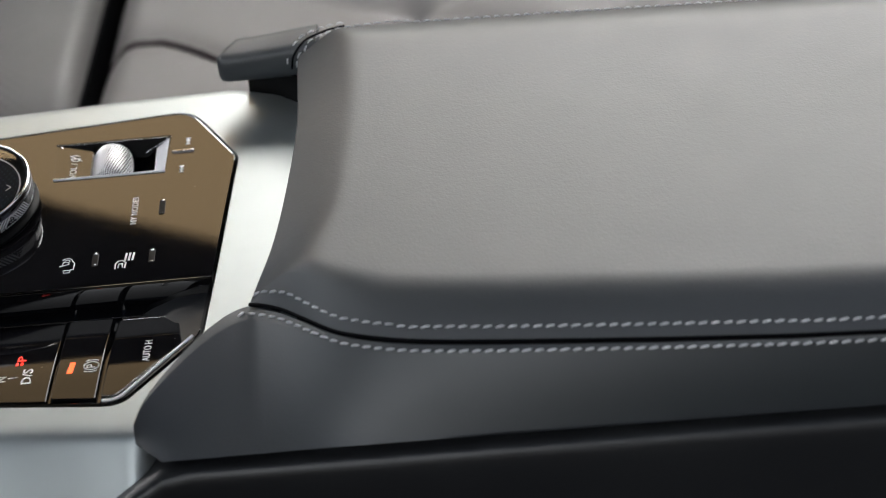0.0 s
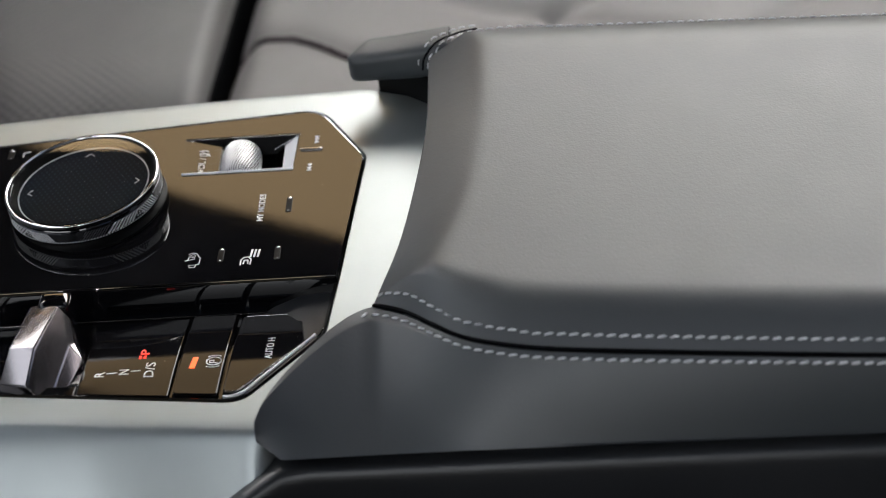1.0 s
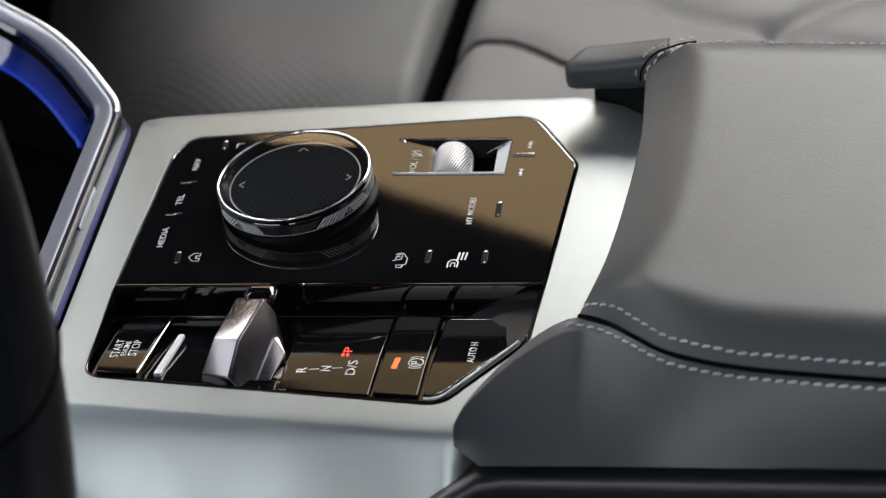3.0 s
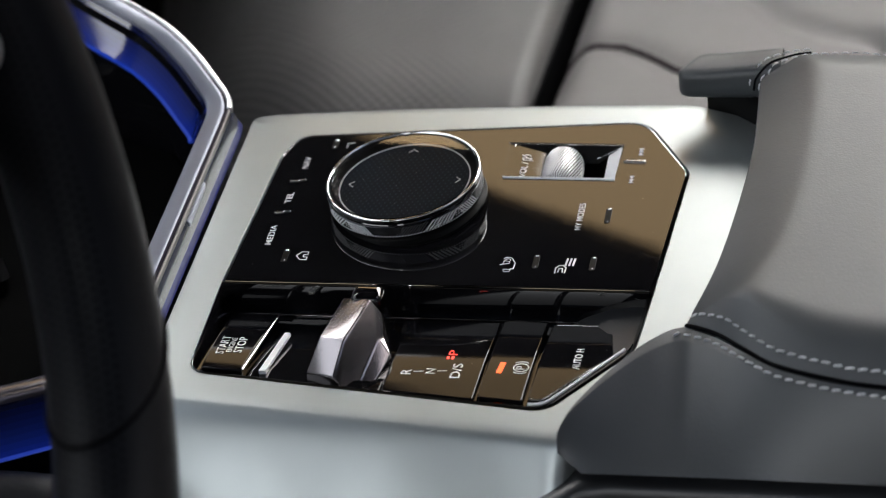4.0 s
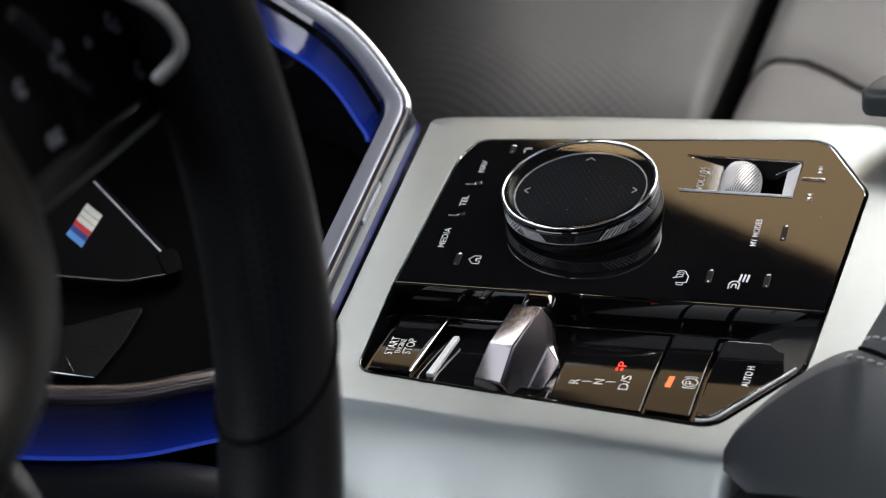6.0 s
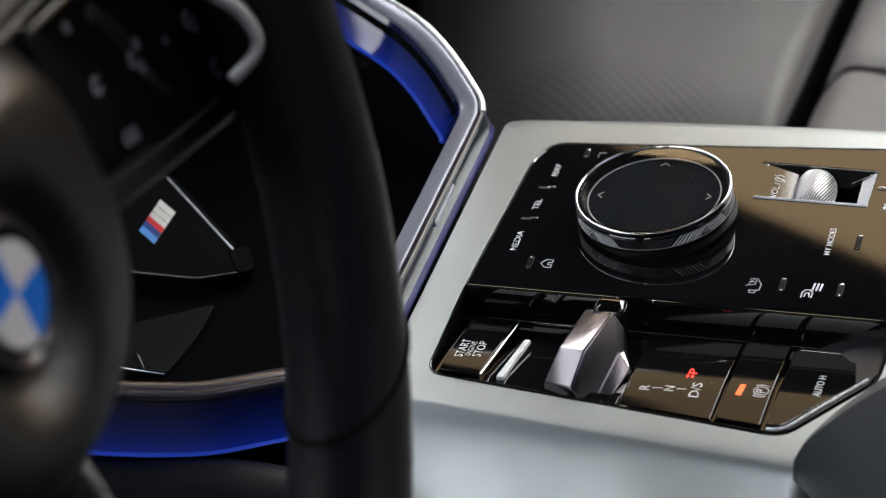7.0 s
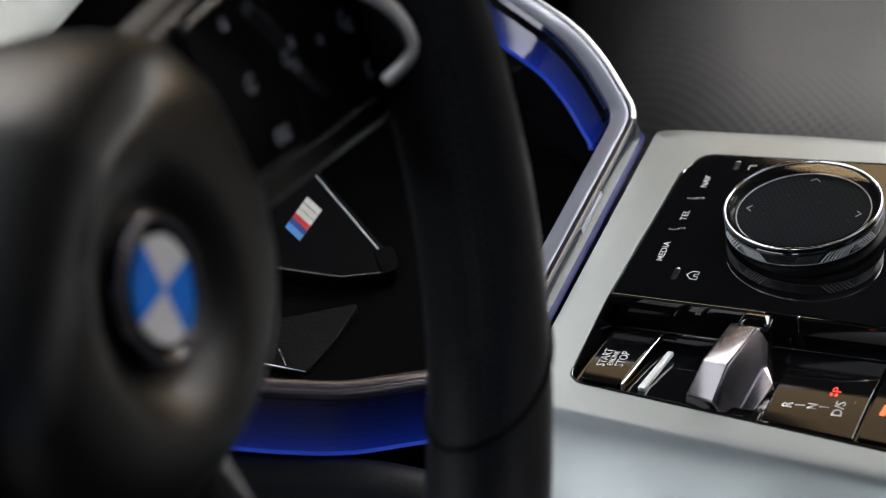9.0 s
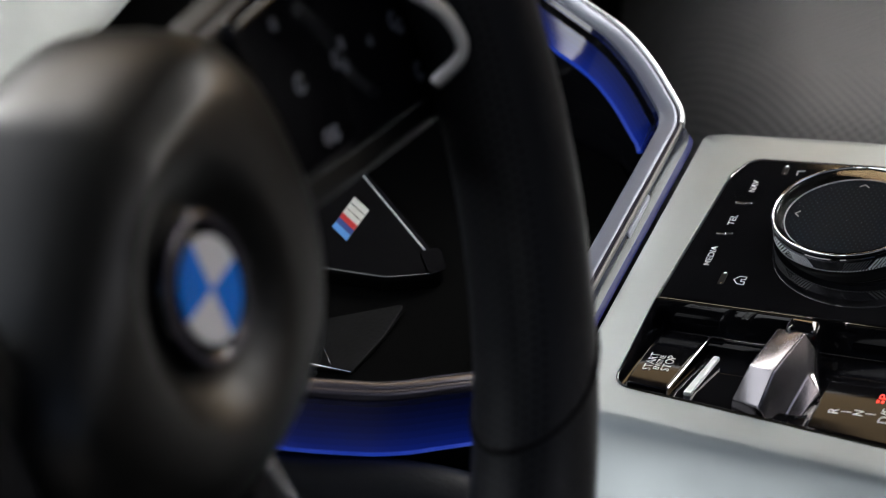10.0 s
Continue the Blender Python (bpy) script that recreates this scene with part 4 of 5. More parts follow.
        for s in (0, 0.03, 0.06, 0.09, 0.105, 0.11, 0.12, 0.16, 0.22, 0.3, 0.4, 0.5, 0.6, 0.7, 0.78, 0.86, 0.92, 0.97, 1.0):
            y, z = side_at(x, s)
            loop.append((x * mm, y * mm, z * mm))
        yb, zb = side_at(x, 1.0)
        loop.append((x * mm, (yb + 2.2) * mm, (zb - 1.6) * mm))
        loop.append((x * mm, (yb + 9) * mm, (zb - 2.0) * mm))
        rows.append(loop)
    tip = [(a + 3.0 * mm, b + 1.5 * mm, min(c, 0.0) - 3 * mm) for a, b, c in rows[0]]
    bm = bmesh.new()
    rings(bm, [tip, *rows], closed=False)
    lip = [tuple(v * mm for v in p) for p in wing]
    rings(bm, [lip, [(x + 1.5 * mm, y + 1.5 * mm, -1.5 * mm) for x, y, z in lip]], closed=False)
    part("side_panel", bm, ARM, th, "leather side panel with a forward wing", smooth=75)

    # welt and the two rows of stitching along the near seam
    part("seam_groove", sweep([(p.x * mm, (p.y + 0.2) * mm, (p.z - 0.1) * mm) for p in seam], circle(0.72 * mm, 8)), GROOVE, th, "dark welt between the stitch rows")
    up = (0, -0.72, 0.7)
    upper = []
    for p in seam:
        dn = 3.4
        upper.append(((p.x + 1.0) * mm, (p.y + dn) * mm, (p.z + (top - p.z) * (1 - (1 - dn / 19.0) ** 1.7) * min(1.0, max(0.25, (p.x - 160) / 25.0))) * mm))
    lower = []
    for x in (163, 166, 169, 172, 177, 183, 190, 198, 208, 220, 236, 256, 280, 310, 350, 400, 470, 640):
        a, c = Vector(side_at(x, 0.0)), Vector(side_at(x, 1.0))
        y, z = side_at(x, 3.0 / (a - c).length)
        lower.append((x * mm, y * mm, z * mm))
    lower = smooth_path(lower, 5)
    stitches("upper_stitching", laid(upper, 0.0), 4.0 * mm, 3.0 * mm, 0.45 * mm, 0.48 * mm, th, up, -0.2)
    stitches("lower_stitching", lower, 4.0 * mm, 3.0 * mm, 0.45 * mm, 0.48 * mm, th, up, -0.2)

    # far wing that reaches forward over the trim: flat on top, upright towards the console, with a slanting rounded tip
    section = [(159.5, 10.4), (157.4, 11.2), (155.9, 13.0), (155.3, 16.0), (155.4, 19.6), (155.9, 21.2), (157.0, 22.1), (159.5, 22.6), (164, 23.0), (168, 22.9), (170.8, 21.8), (172.2, 19), (171.8, 14), (168, 11)]
    bm = bmesh.new()
    loops = []
    for x, k in ((150.2, 0.35), (150.4, 0.62), (151.0, 0.82), (152.2, 0.94), (154, 1.0), (158, 1.0), (165, 1.0), (173, 1.0), (182, 1.0), (188, 1.0)):
        lift = max(0.0, x - 160) * 0.10
        loops.append([((x + max(0.0, y - 157) * 0.5 * max(0.0, 1 - (x - 150) / 40)) * mm, (162.5 + (y - 162.5) * k) * mm, (16.6 + (z - 16.6) * (0.5 + 0.5 * k) + (lift if z > 15 else 0)) * mm) for y, z in section])
    rings(bm, loops, cap=(True, True))
    part("far_wing", bm, ARM, th, "forward wing of the armrest", smooth=50)
    far = smooth_path([(178.6, 153.2, 17.0), (179.6, 154.6, 21.4), (184.0, 158.2, 25.4), (190, 160.2, 27.0), (196, 161.6, 27.8), (206, 162.4, 27.8), (240, 161.0, 27.4), (300, 157.8, 27.2), (420, 151, 27.2)], 6)
    bend = far[:28]
    stitches("far_stitching", laid([((p.x + 1.6) * mm, (p.y - 1.8) * mm, (p.z + 0.4) * mm) for p in bend], 0.25 * mm) + laid([(p.x * mm, (p.y - 0.6) * mm, (p.z + 0.5) * mm) for p in far[32:]], 0.2 * mm), 3.7 * mm, 2.7 * mm, 0.30 * mm, 0.28 * mm, th)
    stitches("far_stitching", [((p.x - 2.0) * mm, (p.y + 1.5) * mm, (p.z + 0.5) * mm) for p in bend], 3.7 * mm, 2.7 * mm, 0.30 * mm, 0.28 * mm, th)
    part("wing_seam", sweep([((p.x - 0.3) * mm, (p.y - 0.2) * mm, (p.z + 0.2) * mm) for p in bend], circle(0.4 * mm, 8)), GROOVE, th)
    # a black block stands in for the shaded hollow under the wing
    part("wing_shade_block", prism(mmp([(159, 172.5), (178, 156.5), (200, 152), (200, 176), (166, 176)]), -6 * mm, 12 * mm, 0.5 * mm), DULL_BLACK, th, "black block painting the shade below the wing")
    part("core", box(205 * mm, 0.62, -12 * mm, 140 * mm, -12 * mm, 10 * mm), SOFT_BLACK, th)
    return th


armrest()


# ---- tray in front of the control panel, with its lit frame ----
def light_frame():
    th = thing("light_frame", "chrome-topped light frame glowing blue round the console tray", "ambient light")
    P = [(-165, -104, 64), (-82, -58, 29), (-62, -46, 22), (-46, -29, 16), (-30, -12, 9.5), (-26.8, 8, 8), (-25.8, 136, 8), (-25.8, 153, 8.2), (-44, 175.5, 15.5), (-58, 187.5, 21), (-83, 196, 31), (-169, 228, 66)]
    path = [p * mm for p in bent(P, 9, 8)]
    bend = next(i for i, p in enumerate(path) if p.y > -8 * mm)
    lip = [(x * mm, y * mm) for x, y in ((-2.6, -0.7), (-2.2, 0), (3.2, 0.8), (4.2, 0.3), (4.2, -2), (-2.6, -2.5))]
    # near rim and edge get a darker plating that paints in their dull reflection
    part("near_rim", sweep(path[:bend + 1], lip), PLUM, th, "near stretch of rim, darkened for its dull reflection")
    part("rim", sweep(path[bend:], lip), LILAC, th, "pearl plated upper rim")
    edge = [(x * mm, y * mm) for x, y in ((4.2, 0.6), (5.4, 0.7), (6.4, 0.0), (6.8, -1.2), (6.2, -2.4), (4.2, -2.2))]
    part("near_edge", sweep(path[:bend + 1], edge), PLUM, th, "near outer edge, darkened for its dull reflection")
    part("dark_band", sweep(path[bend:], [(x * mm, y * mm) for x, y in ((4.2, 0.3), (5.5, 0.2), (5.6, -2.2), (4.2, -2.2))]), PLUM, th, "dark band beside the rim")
    turn = next(i for i, p in enumerate(path) if p.y > 148 * mm)
    lip_out = [(x * mm, y * mm) for x, y in ((5.5, 0.2), (5.9, 0.4), (6.5, 0.0), (6.8, -1.2), (6.2, -2.4), (5.5, -2.2))]
    lip_wide = [(x * mm, y * mm) for x, y in ((5.2, 0.3), (5.9, 0.8), (6.8, 0.5), (7.4, -0.6), (7.2, -2.2), (5.5, -2.4))]
    part("rear_edge", sweep(path[bend:turn + 1], lip_out), DARK_EDGE, th, "darker outer edge along the rear")
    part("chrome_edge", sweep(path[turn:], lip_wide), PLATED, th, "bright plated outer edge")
    cut = next(i for i, p in enumerate(path) if p.y > 2 * mm)
    cut2 = next(i for i, p in enumerate(path) if p.y > 150 * mm)
    near, rear, far = path[:cut + 1], path[cut:cut2 + 1], path[cut2:]
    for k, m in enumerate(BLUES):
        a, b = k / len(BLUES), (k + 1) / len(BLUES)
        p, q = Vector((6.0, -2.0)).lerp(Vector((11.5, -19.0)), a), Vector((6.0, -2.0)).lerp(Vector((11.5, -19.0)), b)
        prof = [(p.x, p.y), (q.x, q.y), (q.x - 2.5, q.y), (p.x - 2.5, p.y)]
        part("near_skirt", sweep(near, [(x * mm, y * mm) for x, y in prof]), m, th, "glossy blue outer face band with painted glow")
    part("light_guide", sweep(near, [(x * mm, y * mm) for x, y in ((11.3, -18.6), (12.6, -19.2), (12.0, -19.8), (10, -19.8), (10, -18.6))]), BLUE_EDGE, th, "bright blue light guide")
    part("rear_skirt", sweep(rear, [(x * mm, y * mm) for x, y in ((6.4, -2.0), (7.4, -3.6), (8.6, -7.0), (4, -9))]), SMOKE, th, "smoked clear face")
    part("light_guide", sweep(rear, [(x * mm, y * mm) for x, y in ((8.6, -7.0), (9.9, -9.6), (7.5, -9.8), (7.5, -7.4))]), BLUE_DIM, th)
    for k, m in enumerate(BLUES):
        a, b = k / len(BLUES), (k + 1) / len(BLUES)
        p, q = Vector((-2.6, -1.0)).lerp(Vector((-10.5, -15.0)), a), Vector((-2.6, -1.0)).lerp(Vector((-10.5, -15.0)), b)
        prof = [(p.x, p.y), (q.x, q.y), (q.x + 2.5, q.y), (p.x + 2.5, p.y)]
        part("far_skirt", sweep(far, [(x * mm, y * mm) for x, y in prof]), m, th, "glossy blue inner face band with painted glow")
    part("light_guide", sweep(far, [(x * mm, y * mm) for x, y in ((-10.2, -14.6), (-11.6, -15.1), (-11.2, -15.8), (-8, -15.8), (-8, -14.6))]), BLUE_EDGE, th)
    part("inner_wall", sweep(path, [(x * mm, y * mm) for x, y in ((-4, -3), (-10, -16), (-14, -60), (0, -60), (4, -4))]), PIANO_LOW, th, "black inner wall")
    for y0, y1 in ((78, 104), (8, 34)):
        part("clip", prism(rounded(mmp([(-20.8, y0), (-18.6, y0), (-18.6, y1), (-20.8, y1)]), 0.8 * mm), 2 * mm, 6.2 * mm, 0.6 * mm), LILAC, th, "pearl clip on the rear face")
    return th


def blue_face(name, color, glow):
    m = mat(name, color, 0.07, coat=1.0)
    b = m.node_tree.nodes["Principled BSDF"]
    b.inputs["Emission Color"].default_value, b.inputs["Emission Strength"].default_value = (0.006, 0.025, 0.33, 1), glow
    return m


# plastic bands whose stepped colour and emission paint in the guide's fading light
BLUES = [blue_face("blue plastic with painted glow", (0.006 + 0.006 * s, 0.010 + 0.02 * s, 0.05 + 0.22 * s), 0.008 + 0.17 * s * s * s) for s in (k / 7 for k in range(8))]
BLUE_DIM = glowing("dim light guide", (0.005, 0.012, 0.15), 0.35)
light_frame()


FLAP = leather("grained rubber", (0.002, 0.002, 0.0022), (0.0042, 0.0042, 0.0046), 0.6, 700.0, 0.0004, spec=0.08)


def console_tray():
    th = thing("console_tray", "black storage tray with a grained rubber mat", "tray")
    part("tray_floor", prism([(-0.34, -0.17), (-0.17, -0.10), (-0.085, -0.056), (-0.046, -0.028), (-0.032, 0.0), (-0.032, 0.135), (-0.05, 0.162), (-0.09, 0.180), (-0.17, 0.213), (-0.34, 0.29)], -0.05, -0.021), RUBBER, th)
    flap = prism(rounded(mmp([(-140, 14), (-118, 8), (-101, 9), (-97, 30), (-96, 50), (-124, 34)]), 2 * mm), -21.6 * mm, -19.6 * mm, 0.6 * mm, 3, height=lambda x, y: (y - 9 * mm) * 0.05)
    part("mat_flap", flap, FLAP, th, "grained rubber flap", smooth=35)
    part("flap_edge", sweep([(-118 * mm, 9.0 * mm, -18.8 * mm), (-110 * mm, 8.4 * mm, -18.8 * mm), (-101 * mm, 8.2 * mm, -19.2 * mm)], circle(0.45 * mm, 8)), BRIGHT, th, "bright edge of the flap")
    part("flap_edge", sweep([(-115 * mm, 18 * mm, -18.8 * mm), (-109 * mm, 9.6 * mm, -18.8 * mm)], circle(0.3 * mm, 8)), BRIGHT, th)
    lid = smooth_path([(-0.19, 0.225, -0.0195), (-0.150, 0.214, -0.0195), (-0.118, 0.194, -0.0195), (-0.090, 0.16, -0.0195), (-0.072, 0.115, -0.0195)], 6)
    part("lid_edge", sweep(lid, circle(0.9 * mm, 8)), PIANO, th, "curved lid edge")
    return th


console_tray()


def car_key():
    th = thing("car_key", "black car key with chrome line and striped badge in the tray", "car key")
    out = rounded(mmp([(-135, 60), (-106, 59.5), (-88, 67), (-95, 80), (-142, 128), (-176, 104), (-168, 74)]), [6 * mm, 8 * mm, 5 * mm, 6 * mm, 5 * mm, 5 * mm, 5 * mm])
    part("key_body", prism(out, -21.4 * mm, -15.6 * mm, 1.2 * mm, 4), RUBBER, th, "black key body")
    part("key_face", prism(inset(out, 0.8 * mm), -16 * mm, -15 * mm, 0.5 * mm, 3), PIANO, th, "glossy black key face")
    part("chrome_line", sweep([(-141 * mm, 122.5 * mm, -15 * mm), (-99 * mm, 79.5 * mm, -15 * mm)], circle(0.45 * mm, 8)), PLATED, th, "slim chrome line")
    part("end_cap", prism(rounded(mmp([(-99, 78), (-95, 81.2), (-88.6, 70), (-92, 67)]), 1.5 * mm), -21.2 * mm, -14.6 * mm, 1.2 * mm, 4), PIANO, th, "gloss black end cap")
    z0, z1 = -15.0 * mm, -14.8 * mm
    # slanted bars of the badge, from the light blue to the white block
    base, along, across = Vector((-139.5, 86.5)), Vector((0.8, 21.5)), Vector((9.0, -7.5))
    cuts = (("light_blue_bar", 0.0, 0.17, STRIPE_LIGHT), ("dark_blue_bar", 0.17, 0.32, STRIPE_DARK), ("red_bar", 0.32, 0.47, STRIPE_RED))
    for name, a, b, m in cuts:
        q = [base + along * a, base + along * a + across, base + along * b + across, base + along * b]
        part(name, prism(mmp([(p.x, p.y) for p in q]), z0, z1), m, th, smooth=0)
    for a, b in ((0.47, 0.62), (0.64, 0.80), (0.82, 0.99)):
        q = [base + along * a, base + along * a + across, base + along * b + across, base + along * b]
        part("white_bar", prism(mmp([(p.x, p.y) for p in q]), z0, z1), STRIPE_WHITE, th, smooth=0)
    return th


car_key()


# ---- steering wheel ----
def steering_wheel():
    tau = radians(16)
    turn = Matrix(((0, -math.sin(tau), math.cos(tau)), (1, 0, 0), (0, math.cos(tau), math.sin(tau)))).to_4x4()
    at = Matrix.Translation((-0.0092, -0.2427, 0.2042)) @ turn
    th = thing("steering_wheel", "black leather steering wheel with gloss switch pods", "steering wheel")
    th.matrix_world = at

    def piece(name, bm, m, label="", smooth=40.0, parent=None):
        ob = part(name, bm, m, None, label, smooth)
        ob.parent = parent or th
        return ob

    # rim, thicker at the grips
    R, n = 0.161, 144
    bm = bmesh.new()
    loops = []
    for i in range(n):
        a = 2 * math.pi * i / n
        grip = math.exp(-((math.degrees(a) - 25 if a < math.pi else math.degrees(a) - 155) / 16) ** 2)
        ra, rb = 0.0165 + 0.002 * grip, 0.0178 + 0.0015 * grip
        loops.append([((R + ra * math.cos(b)) * math.cos(a), (R + ra * math.cos(b)) * math.sin(a), rb * math.sin(b)) for b in (2 * math.pi * k / 28 for k in range(28))])
    loops.append(loops[0])
    rings(bm, loops)
    bmesh.ops.remove_doubles(bm, verts=bm.verts[:], dist=1e-6)
    piece("rim", bm, RIM, "black leather rim")
    bm = bmesh.new()
    for i in range(-64, 30):
        for k, b in enumerate(range(146, 222, 9)):
            a, w = radians(i * 1.15 + (0.57 if k % 2 else 0)), radians(b)
            c = Vector(((R + 0.0168 * math.cos(w)) * math.cos(a), (R + 0.0168 * math.cos(w)) * math.sin(a), 0.0181 * math.sin(w)))
            e, f = Vector((-math.sin(a), math.cos(a), 0)), Vector((-math.sin(w) * math.cos(a), -math.sin(w) * math.sin(a), math.cos(w)))
            bm.faces.new([bm.verts.new(c + (e * x + f * y) * 0.00055) for x, y in ((1, 0), (0.5, 0.87), (-0.5, 0.87), (-1, 0), (-0.5, -0.87), (0.5, -0.87))])
    tagged(piece("perforation", bm, GROOVE, "rows of punched holes in the leather", 0), kind="stuff")
    for deg in (-43.5, 223.5):
        a = radians(deg)
        lean = 8.5 if deg < 0 else -8.5
        seam = [((R + 0.0169 * math.cos(b)) * math.cos(a + radians(lean) * math.cos(b)), (R + 0.0169 * math.cos(b)) * math.sin(a + radians(lean) * math.cos(b)), 0.0182 * math.sin(b)) for b in (2 * math.pi * k / 32 for k in range(33))]
        piece("rim_seam", sweep(seam, circle(0.0007, 6), up=(math.cos(a), math.sin(a), 0.01), cap=False), GROOVE)
    # hub pad: deep, with a broad upper flank that rolls over into the dished face
    bm = bmesh.new()
    n, loops = 96, []
    for a, high, low, z in ((60, 50, 44, -50), (64, 53, 48, -43), (66, 53, 51.5, -34), (67, 51.4, 52.5, -25), (66.5, 49, 52, -16.5), (64, 46, 50.2, -9.8), (60, 43, 47, -5.4), (55, 39.4, 43.6, -2.6), (49.5, 37.8, 40.2, -0.9), (43.5, 36.2, 37.6, 0.2)):
        loop = []
        for i in range(n):
            c, d = math.cos(2 * math.pi * i / n), math.sin(2 * math.pi * i / n)
            # the upper flank is squarer and higher towards the passenger
            k, wide = (0.70, 1 + 0.16 * c) if d > 0 and c > 0 else (0.98, 1 + 0.5 * c) if d > 0 else (0.86, 1.0)
            loop.append((a * mm * math.copysign(abs(c) ** k, c), (high * wide if d > 0 else low) * mm * math.copysign(abs(d) ** k, d), z * mm))
        loops.append(loop)
    for r, z in ((34.5, 0.4), (32.5, 0.2), (30.5, -0.4), (28, -1.3), (25, -2.8), (22.5, -4.3), (20, -5.4), (4, -5.8)):
        loops.append([(r * mm * math.cos(2 * math.pi * i / n), r * mm * math.sin(2 * math.pi * i / n), z * mm) for i in range(n)])
    rings(bm, loops, cap=(True, True))
    piece("hub_pad", bm, WHEEL, "deep black airbag cover with a dished middle", 60)
    badge = piece("badge", lathe([(18.4 * mm, -8.8 * mm), (18.4 * mm, -2.4 * mm), (17.4 * mm, -1.4 * mm), (16.4 * mm, -1.6 * mm), (15.4 * mm, -2.2 * mm), (13 * mm, -1.6 * mm), (1 * mm, -1.2 * mm)], 64), PIANO, "round badge with blue and white quarters")
    badge.location = (0, 1.6 * mm, 0)
    piece("badge_ring", lathe([((16.9 + 1.2 * math.cos(a)) * mm, (-1.5 + 0.8 * math.sin(a)) * mm) for a in (math.pi * k / 8 for k in range(9))], 64, close_top=False), PLUM, "smoky badge ring", parent=badge)
    for k, m in enumerate((EMBLEM_WHITE, EMBLEM_BLUE, EMBLEM_WHITE, EMBLEM_BLUE)):
        q = [(0, 0)] + [(12.8 * mm * math.cos(radians(90 * k + a)), 12.8 * mm * math.sin(radians(90 * k + a))) for a in range(0, 91, 6)]
        piece("quarter", prism(q, -1.5 * mm, -0.6 * mm), m, smooth=0, parent=badge)

    # spokes with their switch pods
    for side in (1, -1):
        def sx(pts):
            q = [(x * side * mm, y * mm) for x, y in pts]
            return q if side > 0 else q[::-1]
        bm = prism(rounded(sx([(50, -19), (150, -43), (166, -36), (152, 12), (120, 34), (50, 40)]), 5 * mm), -28 * mm, -17 * mm, 4 * mm, 4)
        piece("spoke", bm, WHEEL, "matt black side spoke")
        pod = piece("switch_pod", prism(rounded(sx([(66, -14), (150, -34), (160, -27), (148, 8), (112, 30), (66, 36)]), 7 * mm), -22 * mm, -13.5 * mm, 3 * mm, 4), PIANO_LOW, "gloss black switch pod")
        for x, y, w, h in ((85.9, 25.1, 2, 2), (107, 2.5, 3.5, 3.5), (112, 4.5, 2, 2), (110, -1.5, 2, 2), (126, -2.9, 1.5, 1.5), (140.5, -5, 3, 4), (143, -8, 3, 3), (143.6, -22.7, 3, 4.5), (86.6, 7.1, 4, 4), (89, -10.4, 3, 3), (93, -11.6, 3, 3)):
            cw = [radians(a) for a in range(30, 331, 20)]
            ring = [(x * side + (w / 2 + 0.7) * math.cos(a), y + (h / 2 + 0.7) * math.sin(a)) for a in cw] + [(x * side + (w / 2 - 0.7) * math.cos(a), y + (h / 2 - 0.7) * math.sin(a)) for a in reversed(cw)]
            bm = prism(mmp(ring), -13.6 * mm, -13.2 * mm)
            piece("switch_symbol", bm, SWITCH_INK, smooth=0, parent=pod)
        clasp = [(x * side * mm, y * mm, z * mm) for x, y, z in ((126, 10, 4), (131.9, 2.8, 5), (135.6, -2.8, 5.5), (138.1, -8.8, 5.5), (139, -14.6, 5), (137.5, -18.6, 2.5), (133.5, -22, -4))]
        piece("silver_clasp", sweep(smooth_path(clasp, 6), [(2.4 * mm * math.cos(a), 1.6 * mm * math.sin(a)) for a in (2 * math.pi * k / 12 for k in range(12))]), PLATED, "satin silver clasp at the spoke's end")
        low = [(x * side * mm, y * mm, z * mm) for x, y, z in ((14, -58, -22), (20, -84, -24), (22, -120, -20), (24, -150, -8))]
        piece("lower_spoke", sweep(smooth_path(low, 6), [(6 * mm * math.cos(a), 4 * mm * math.sin(a)) for a in (2 * math.pi * k / 14 for k in range(14))], up=(0, 0, 1)), CHROME_SOFT, "satin silver lower spoke")
    # column shroud behind the hub
    piece("column_shroud", lathe([(44 * mm, -230 * mm), (38 * mm, -120 * mm), (34 * mm, -60 * mm), (32 * mm, -34 * mm)], 40), SOFT_BLACK, "black column shroud")
    return th


SWITCH_INK = mat("pale switch print", (0.12, 0.13, 0.16), 0.5)
steering_wheel()


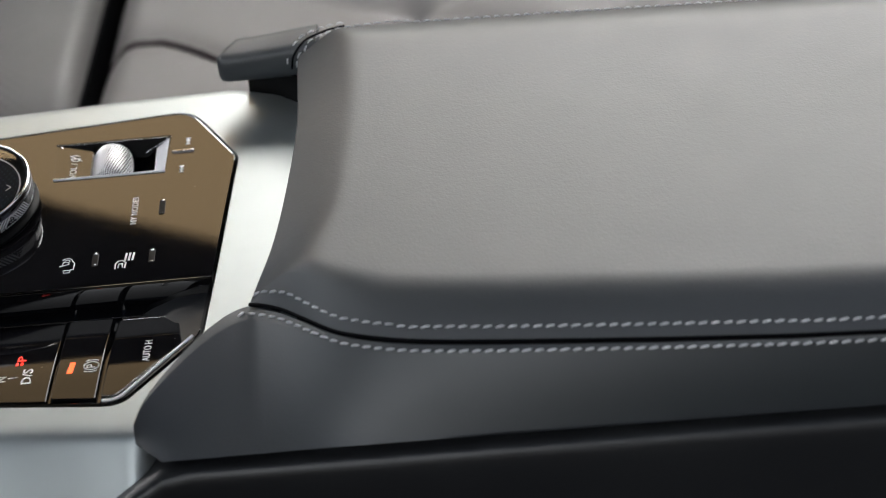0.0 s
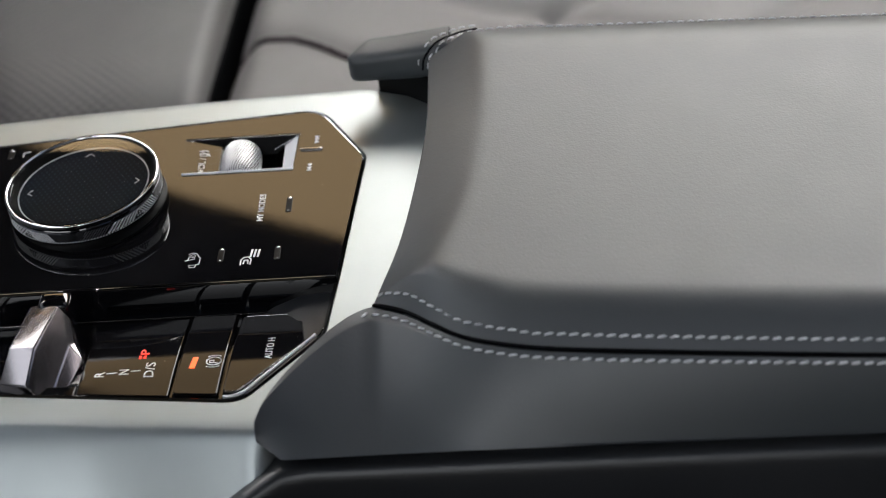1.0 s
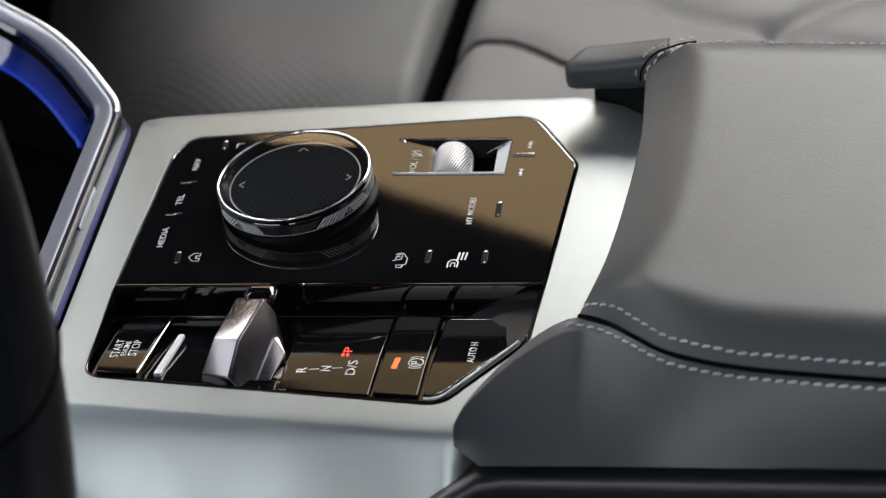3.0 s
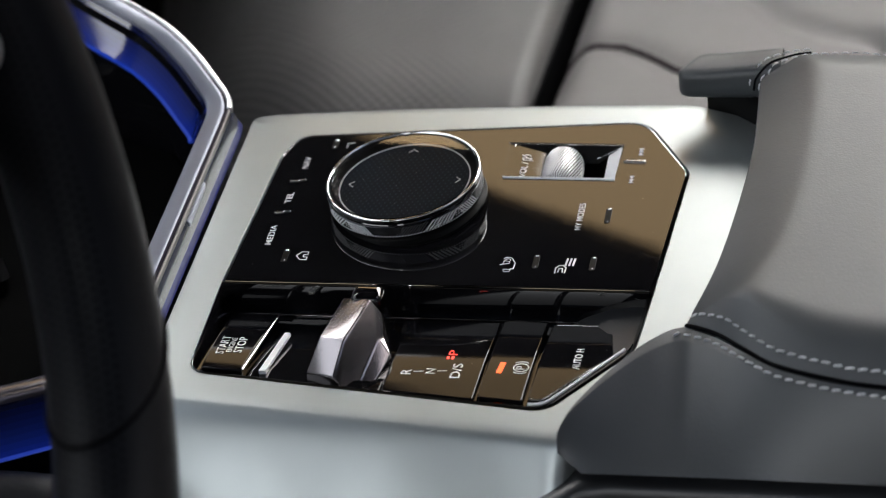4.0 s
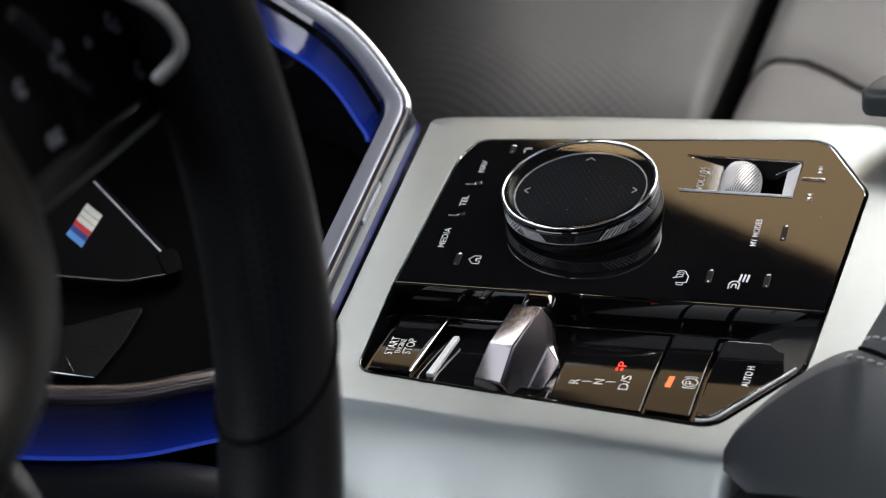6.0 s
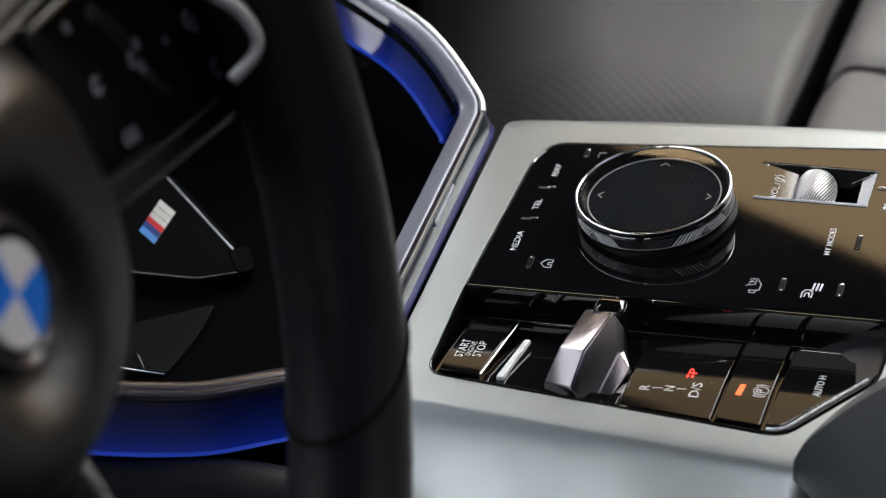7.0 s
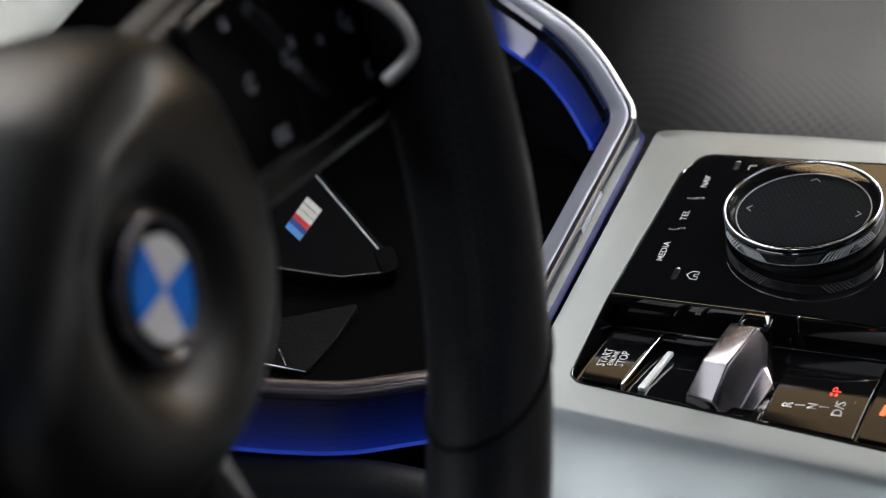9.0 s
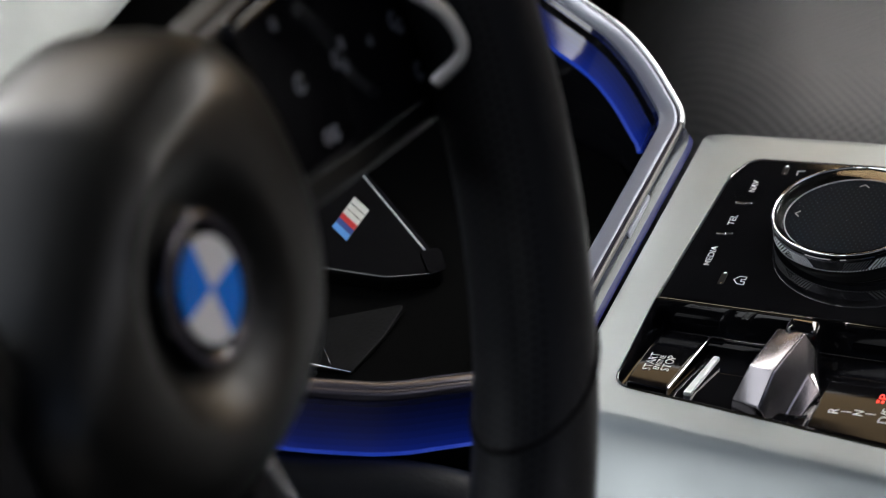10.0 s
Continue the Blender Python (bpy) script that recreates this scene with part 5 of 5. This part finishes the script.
# ---- passenger seat ----
def cushion(x0, x1, y0, y1, ztop, crown, edge, bolster, nx=26, ny=30, zlow=-0.26, dish=0.0, front=None, side=None, creases=(), skew=0.0, lead=0.0):
    """A padded block with rounded edges; the near side carries a raised bolster. Creases are lines (points, depth, width) pressed into the top."""
    bm = bmesh.new()
    grid = []
    front, side = front or edge, side or edge * 1.3
    for i in range(nx + 1):
        u = i / nx
        row = []
        for j in range(ny + 1):
            v = j / ny
            y = y0 + (y1 - y0) * v
            start = x0 + lead * (y - 0.33)
            flat = start + (x1 - start) * u
            x = flat + skew * (y - 0.33)
            g = min(v, 1 - v) * (y1 - y0)
            fall = front * max(0.0, 1 - (flat - start) / front) ** 2.4 + edge * max(0.0, 1 - (x1 - flat) / edge) ** 2.4 + side * 0.77 * max(0.0, 1 - g / side) ** 2.4
            z = ztop + crown * math.sin(u * math.pi) - fall - dish * math.sin(min(1, max(0, (v - 0.12) / 0.76)) * math.pi)
            z += bolster * math.exp(-((v - 0.09) / 0.07) ** 2)
            for line, depth, width in creases:
                d = min(((Vector((x, y)) - a - (b - a) * max(0.0, min(1.0, (Vector((x, y)) - a).dot(b - a) / (b - a).length_squared))).length) for a, b in zip(line, line[1:]))
                z -= depth / (1 + (d / width) ** 2)
            row.append((x, y, z))
        grid.append(row)
    rings(bm, grid, closed=False)
    border = [grid[0][j] for j in range(ny + 1)] + [grid[i][ny] for i in range(1, nx + 1)] + [grid[nx][j] for j in range(ny - 1, -1, -1)] + [grid[i][0] for i in range(nx - 1, 0, -1)]
    vs = [bm.verts.new(p) for p in border]
    ws = [bm.verts.new((p[0], p[1], zlow)) for p in border]
    for k in range(len(vs)):
        q = (k + 1) % len(vs)
        bm.faces.new((vs[k], vs[q], ws[q], ws[k]))
    bmesh.ops.remove_doubles(bm, verts=bm.verts[:], dist=1e-6)
    return bm


def seat():
    th = thing("passenger_seat", "grey leather passenger seat with a separate thigh support", "car seat")
    part("thigh_support", cushion(-0.122, 0.0575, 0.225, 0.74, -0.106, 0.0, 0.010, 0.004, 60, 60, front=0.11, side=0.165, skew=0.06, lead=-0.33), SEAT_PERF, th, "perforated grey leather thigh support, tone darkened for shade", smooth=70)
    # black sheet over the thigh support's rear wall paints the gap's shade
    gap = [(0.0575 + 0.06 * (y - 0.33), y) for y in (0.27, 0.70)]
    part("gap_shade", prism([gap[0], (gap[0][0] + 0.0012, gap[0][1]), (gap[1][0] + 0.0012, gap[1][1]), gap[1]], -0.24, -0.1165), GROOVE, th, "thin black sheet painting the shade between the cushions", smooth=0)
    seam = [Vector(p) for p in ((0.071, 0.380), (0.078, 0.383), (0.089, 0.383), (0.101, 0.379), (0.114, 0.369), (0.126, 0.358), (0.150, 0.342), (0.24, 0.318), (0.55, 0.31))]
    quilt = [([Vector(p) for p in pts], 0.006, 0.006) for pts in (((0.150, 0.43), (0.169, 0.403), (0.192, 0.389), (0.216, 0.382), (0.30, 0.345)), ((0.216, 0.382), (0.30, 0.44)), ((0.30, 0.345), (0.40, 0.44)), ((0.24, 0.52), (0.30, 0.44), (0.40, 0.36)))]
    bm = cushion(0.0665, 0.60, 0.225, 0.75, -0.100, 0.006, 0.02, 0.010, 150, 120, dish=0.004, front=0.017, side=0.10, creases=[(seam, 0.005, 0.005), *quilt], skew=0.06)
    skin = BVHTree.FromBMesh(bm)
    line = []
    for p in smooth_path([(p.x, p.y, 0) for p in seam], 6):
        hit = skin.ray_cast(Vector((p.x, p.y, 0.05)), Vector((0, 0, -1)))[0]
        if hit:
            line.append((hit.x, hit.y, hit.z + 0.0010))
    part("seat_cushion", bm, SEAT, th, "grey leather seat cushion with sewn creases", smooth=70)
    part("seat_seam", sweep(line, [(0.0016 * math.cos(a), 0.0012 * math.sin(a)) for a in (2 * math.pi * k / 8 for k in range(8))]), SEAM_PLUM, th, "dark plum sewn seam")
    part("seat_base", box(-0.06, 0.58, 0.26, 0.72, -0.42, -0.25, 0.01), SOFT_BLACK, th)
    bm = cushion(0.0, 0.70, 0.225, 0.75, 0.0, 0.02, 0.05, 0.03, zlow=-0.12)
    part("backrest", bm, SEAT, th, "grey leather backrest", smooth=70, place=Matrix.Translation((0.62, 0, -0.08)) @ pose(0, 0, 0, 0, -68, 0))
    return th


SEAM_PLUM = mat("dark plum thread", (0.045, 0.034, 0.038), 0.8, spec=0.1)
# darker than SEAT, painting the footwell's shade into the thigh support
SEAT_PERF = perforated("shaded perforated seat leather", (0.15, 0.147, 0.142), (0.175, 0.171, 0.166), 0.5, 0.0042)
seat()


# ---- dashboard ----
def dashboard():
    th = thing("dashboard", "black dashboard with a light grey lower trim", "dashboard")
    bm = bmesh.new()
    prof = [(-1.25, 0.26), (-0.75, 0.30), (-0.48, 0.28), (-0.42, 0.24), (-0.40, 0.16), (-0.44, 0.10), (-0.60, -0.05), (-0.75, -0.36), (-1.25, -0.36)]
    rings(bm, [[(x, y, z) for x, z in prof] for y in (-0.60, 0.89)], cap=(True, True))
    part("dash_body", bm, SOFT_BLACK, th, "black grained dashboard body", smooth=35)
    # unseen block added to keep windscreen light off the seat's front
    bm = bmesh.new()
    shelf = [(-0.42, 0.275), (-0.27, 0.262), (-0.235, 0.235), (-0.23, 0.15), (-0.25, 0.09), (-0.42, 0.03)]
    rings(bm, [[(x, y, z) for x, z in shelf] for y in (0.24, 0.89)], cap=(True, True))
    part("dash_shade", bm, PILLAR, th, "unseen black dash block added to shade the seat front", smooth=35)
    bm = bmesh.new()
    rings(bm, [[(-0.27, y, 0.01), (-0.275, y, 0.02), (-0.40, y, 0.15), (-0.42, y, 0.15), (-0.42, y, 0.0), (-0.30, y, 0.0)] for y in (-0.16, 0.10, 0.34)], cap=(True, True))
    part("lower_trim", bm, PALE, th, "light grey satin lower trim", smooth=50)
    return th


PALE = satin_metal("pale dash trim", (0.19, 0.20, 0.195), (0.22, 0.23, 0.225), 0.5)
dashboard()
